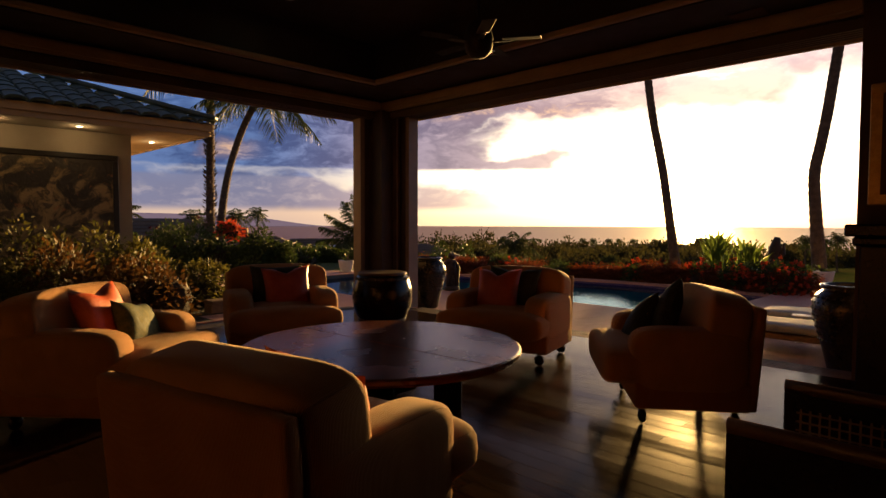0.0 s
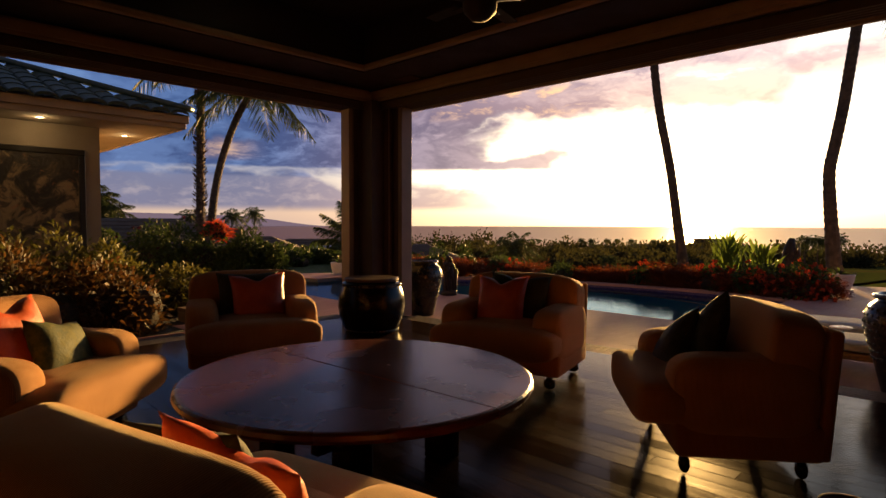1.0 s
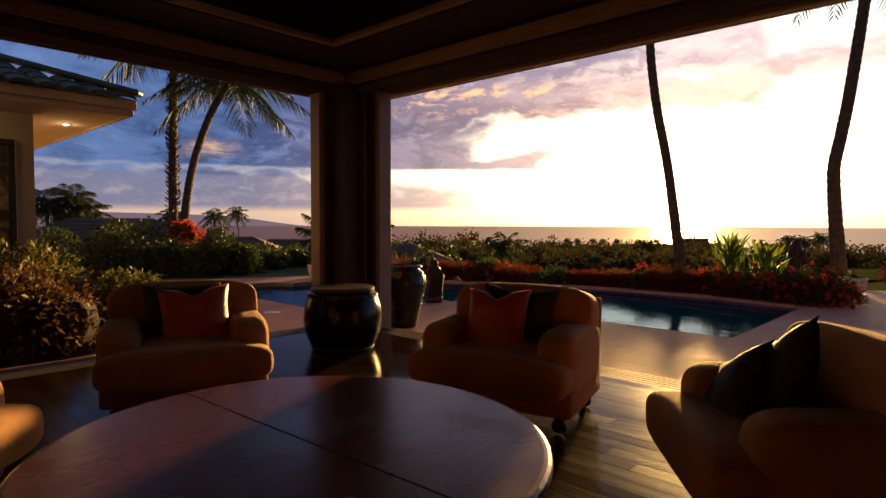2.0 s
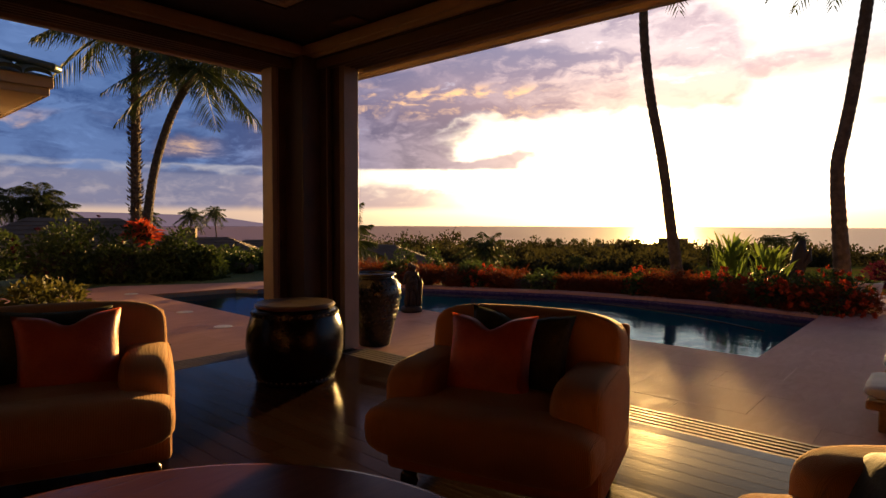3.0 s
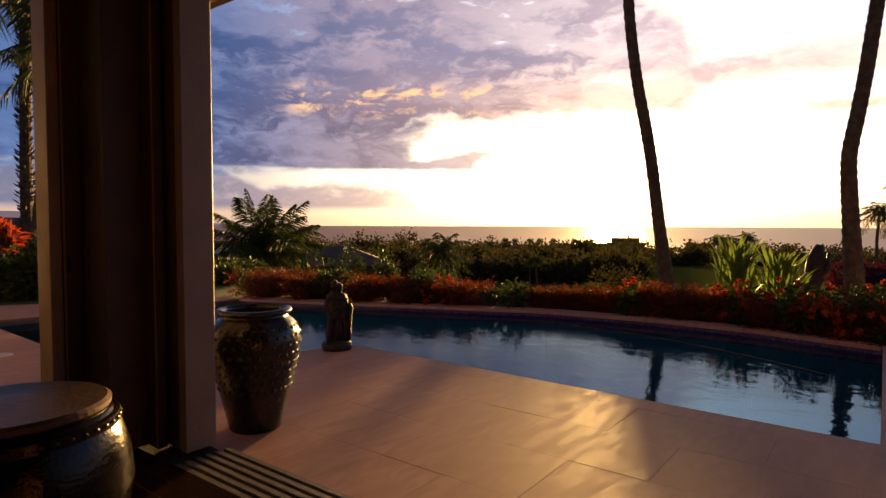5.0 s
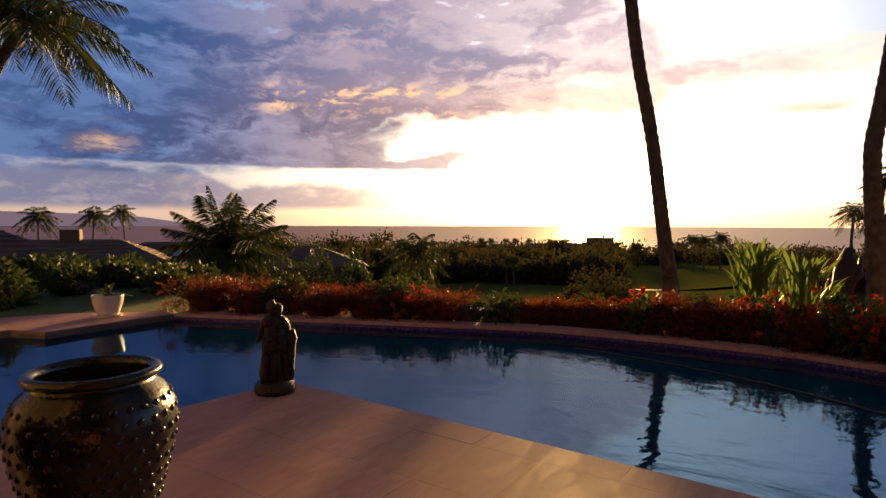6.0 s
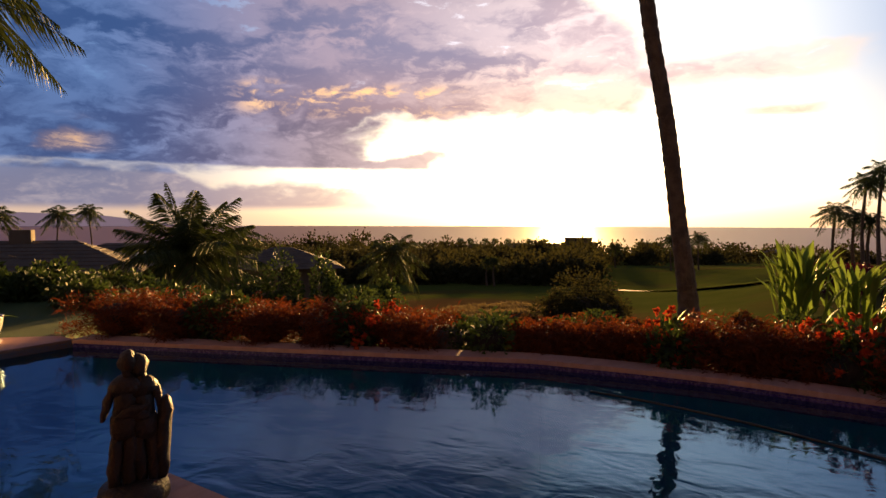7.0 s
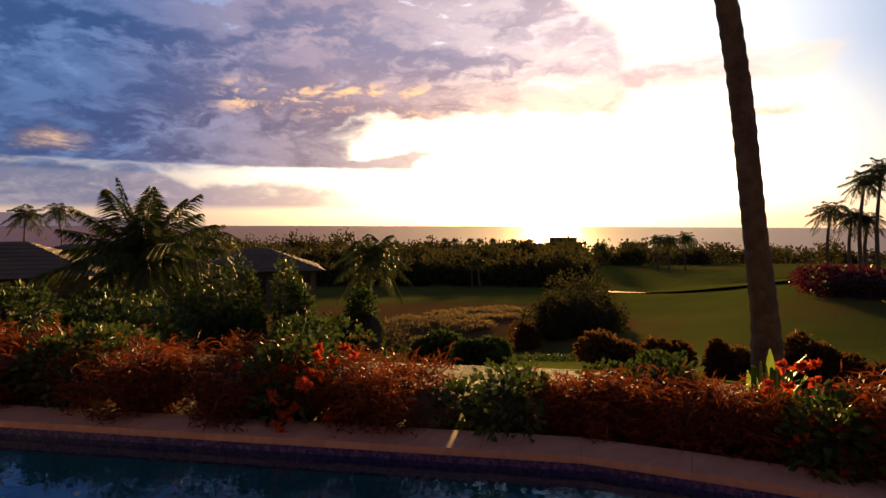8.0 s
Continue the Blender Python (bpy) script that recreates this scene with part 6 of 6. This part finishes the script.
house(18.0, 41.5, -4.6, 15, 9, 2.8, 1.9, -35, "low neighbouring house with a grey hip roof and chimney", False, True)
house(26.5, 43.5, -4.6, 12, 8, 2.6, 1.7, -35, "low neighbouring house with skylights in its grey roof", True)
house(42.5, 44.5, -6.0, 12, 10, 2.9, 1.9, -42, "low neighbouring house with a grey hip roof")
house(6.2, 28.8, -3.3, 12, 8, 3.0, 1.8, -10, "low neighbouring house with a grey hip roof")
for i, (x, y, w, h, ris) in enumerate(((330, 182, 26, 4, 3), (352, 165, 30, 4, 3.5), (372, 150, 26, 5, 3), (368, 130, 34, 4, 3), (330, 150, 24, 3.5, 2.5), (372, 20, 30, 4, 2), (385, -5, 26, 4, 2))):
    house(x, y, ground_z(x, y), w, w * 0.6, h, ris, -60 + 13 * i, "distant roofs near the shore")


def block(x, y, z, w, d, floors, turn, label):
    b = thing("apartment_block", pose(x, y, z, 0, 0, turn), label, "building", "distant buildings")
    for i in range(floors):
        k = 1 - 0.16 * i
        part("storey", box(-w / 2 * k, w / 2 * k, -d / 2, d / 2, i * 3.2, i * 3.2 + 2.7, 0.05), "far_wall", b)
        part("slab", box(-w / 2 * k - 0.5, w / 2 * k + 0.5, -d / 2 - 0.5, d / 2 + 0.5, i * 3.2 + 2.7, i * 3.2 + 3.2, 0.05), "far_roof", b)
        for j in range(6):
            xx = -w / 2 * k + 1.5 + j * (w * k - 3) / 6
            part("window", box(xx, xx + (w * k - 3) / 8, -d / 2 - 0.06, -d / 2 - 0.005, i * 3.2 + 0.6, i * 3.2 + 2.2), "glass_dark", b)
    return b


block(379, 133, ground_z(379, 133) - 1, 34, 16, 4, -70, "distant stepped hotel block by the shore")
block(393, 90, ground_z(393, 90) - 1, 24, 14, 3, -70, "distant hotel block by the shore")


# ---- paving and planks, piece by piece ----
def clip(poly, region):
    """The part of poly inside a convex counter-clockwise region."""
    out = poly
    n = len(region)
    for i in range(n):
        a, b = region[i], region[(i + 1) % n]
        side = lambda p: (b[0] - a[0]) * (p[1] - a[1]) - (b[1] - a[1]) * (p[0] - a[0])
        res = []
        for j in range(len(out)):
            p, q = out[j], out[(j + 1) % len(out)]
            sp, sq = side(p), side(q)
            if sp >= 0:
                res.append(p)
            if (sp >= 0) != (sq >= 0):
                t = sp / (sp - sq)
                res.append((p[0] + t * (q[0] - p[0]), p[1] + t * (q[1] - p[1])))
        out = res
        if len(out) < 3:
            return []
    return out


REGIONS = ([(0.125, -3.75), (2.74, -3.75), (2.83, 1.14), (0.62, 1.40), (0.125, 1.43)],
           [(0.125, -7.2), (11.0, -7.2), (10.0, -3.75), (0.125, -3.75)],
           [(-2.40, 0.125), (0.125, 0.125), (0.125, 1.40), (-2.40, 1.40)],
           [(-2.40, 1.40), (0.62, 1.40), (0.75, 6.15), (0.75, 8.20), (-2.40, 7.00)],
           [(0.75, 6.15), (2.40, 5.95), (2.40, 7.30), (0.75, 8.20)],
           [(2.40, 5.95), (2.60, 5.45), (4.38, 5.55), (4.40, 5.90), (3.40, 6.90), (2.40, 7.30)])
def sloped(poly, drop, thick):
    b = bmesh.new()
    lo = [b.verts.new((x, y, DZ - drop - thick)) for x, y in poly]
    hi = [b.verts.new((x, y, DZ - drop)) for x, y in poly]
    n = len(poly)
    for i in range(n):
        b.faces.new((lo[i], lo[(i + 1) % n], hi[(i + 1) % n], hi[i]))
    b.faces.new(hi)
    b.faces.new(lo[::-1])
    bmesh.ops.recalc_face_normals(b, faces=b.faces[:])
    return b


slab = bmesh.new()
for rg in REGIONS:
    join(slab, sloped(rg, 0.005, 1.2))
deck = structure("deck", slab, "grout", "terrace bed under travertine tiles", "terrace")
TILE_X, TILE_Y, JOINT = 0.60, 0.92, 0.002
for rg in REGIONS:
    xs, ys = [p[0] for p in rg], [p[1] for p in rg]
    i0, i1 = math.floor((min(xs) - 0.125) / TILE_X), math.ceil((max(xs) - 0.125) / TILE_X)
    for i in range(i0, i1):
        sh = 0.46 * (i % 2)
        for j in range(math.floor((min(ys) - sh) / TILE_Y) - 1, math.ceil((max(ys) - sh) / TILE_Y) + 1):
            x, y = 0.125 + i * TILE_X, sh + j * TILE_Y
            h = JOINT / 2
            full = [(x + h, y + h), (x + TILE_X - h, y + h), (x + TILE_X - h, y + TILE_Y - h), (x + h, y + TILE_Y - h)]
            cut = clip(full, rg)
            if len(cut) < 3:
                continue
            area = sum(a[0] * b[1] - b[0] * a[1] for a, b in zip(cut, cut[1:] + cut[:1]))
            if abs(area) > 0.004:
                part("paving_tile", sloped(cut, 0.0003 * math.sin(i * 12.9 + j * 78.2), 0.024), "stone", deck)

# coping stones along the far edge
s = 0.0
k = 0
while s < EDGE_LEN - 0.05:
    e = min(s + 0.60, EDGE_LEN - 0.01)
    (x0, y0), t0 = along(FAR_EDGE, s + 0.0012)
    (x1, y1), t1 = along(FAR_EDGE, e - 0.0012)
    quad = [(x0 + t0[1] * 0.02, y0 - t0[0] * 0.02), (x1 + t1[1] * 0.02, y1 - t1[0] * 0.02), (x1 - t1[1] * 0.29, y1 + t1[0] * 0.29), (x0 - t0[1] * 0.29, y0 + t0[0] * 0.29)]
    part("coping_stone", prism(quad, DZ - 0.045, DZ + 0.001), "stone", bpy.data.objects["pool_basin"], "pale stone coping")
    s = e
    k += 1

# floor planks along the east opening; the nearest are pieces of their own
PW = 0.115
floor_ob = bpy.data.objects["floor"]
rng = np.random.default_rng(5)
shared = {}
count = 0
nrow = int((9.4 - 0.205) / PW)
rv, rf_ = [], []
for i in range(nrow):
    x1 = -0.205 - i * PW
    segs = []
    top = -0.225
    while top > -10.5:
        L = (1.4, 1.8, 2.2)[int(rng.integers(0, 3))]
        bot = max(top - L, -10.55)
        segs.append((bot, top))
        top = bot
    segs[0] = (segs[0][0], -0.225)
    for (y0, y1) in segs:
        near = x1 > -4.6 and y1 > -7.2 and count < 290
        if near:
            key = round(y1 - y0, 3)
            if key not in shared:
                b = box(-PW + 0.0006, -0.0006, 0.0006, key - 0.0006, -0.028, 0.0, 0.0012)
                me = bpy.data.meshes.new("plank")
                b.to_mesh(me)
                b.free()
                me.materials.append(M["floor"])
                shared[key] = me
            t = new("plank", shared[key])
            t.location = (x1, y0, 0)
            t.parent = floor_ob
            count += 1
        else:
            n = len(rv)
            xa, xb = x1 - PW + 0.0006, x1 - 0.0006
            rv += [(xa, y0 + .0015, -0.028), (xb, y0 + .0015, -0.028), (xb, y1 - .0015, -0.028), (xa, y1 - .0015, -0.028),
                   (xa, y0 + .0015, 0), (xb, y0 + .0015, 0), (xb, y1 - .0015, 0), (xa, y1 - .0015, 0)]
            rf_ += [(n + 4, n + 5, n + 6, n + 7), (n, n + 1, n + 5, n + 4), (n + 1, n + 2, n + 6, n + 5), (n + 2, n + 3, n + 7, n + 6), (n + 3, n, n + 4, n + 7)]
far_planks = mesh_part("planks", rv, rf_, "floor", floor_ob, "dark stained floor planks")
far_planks["kind"] = "stuff"
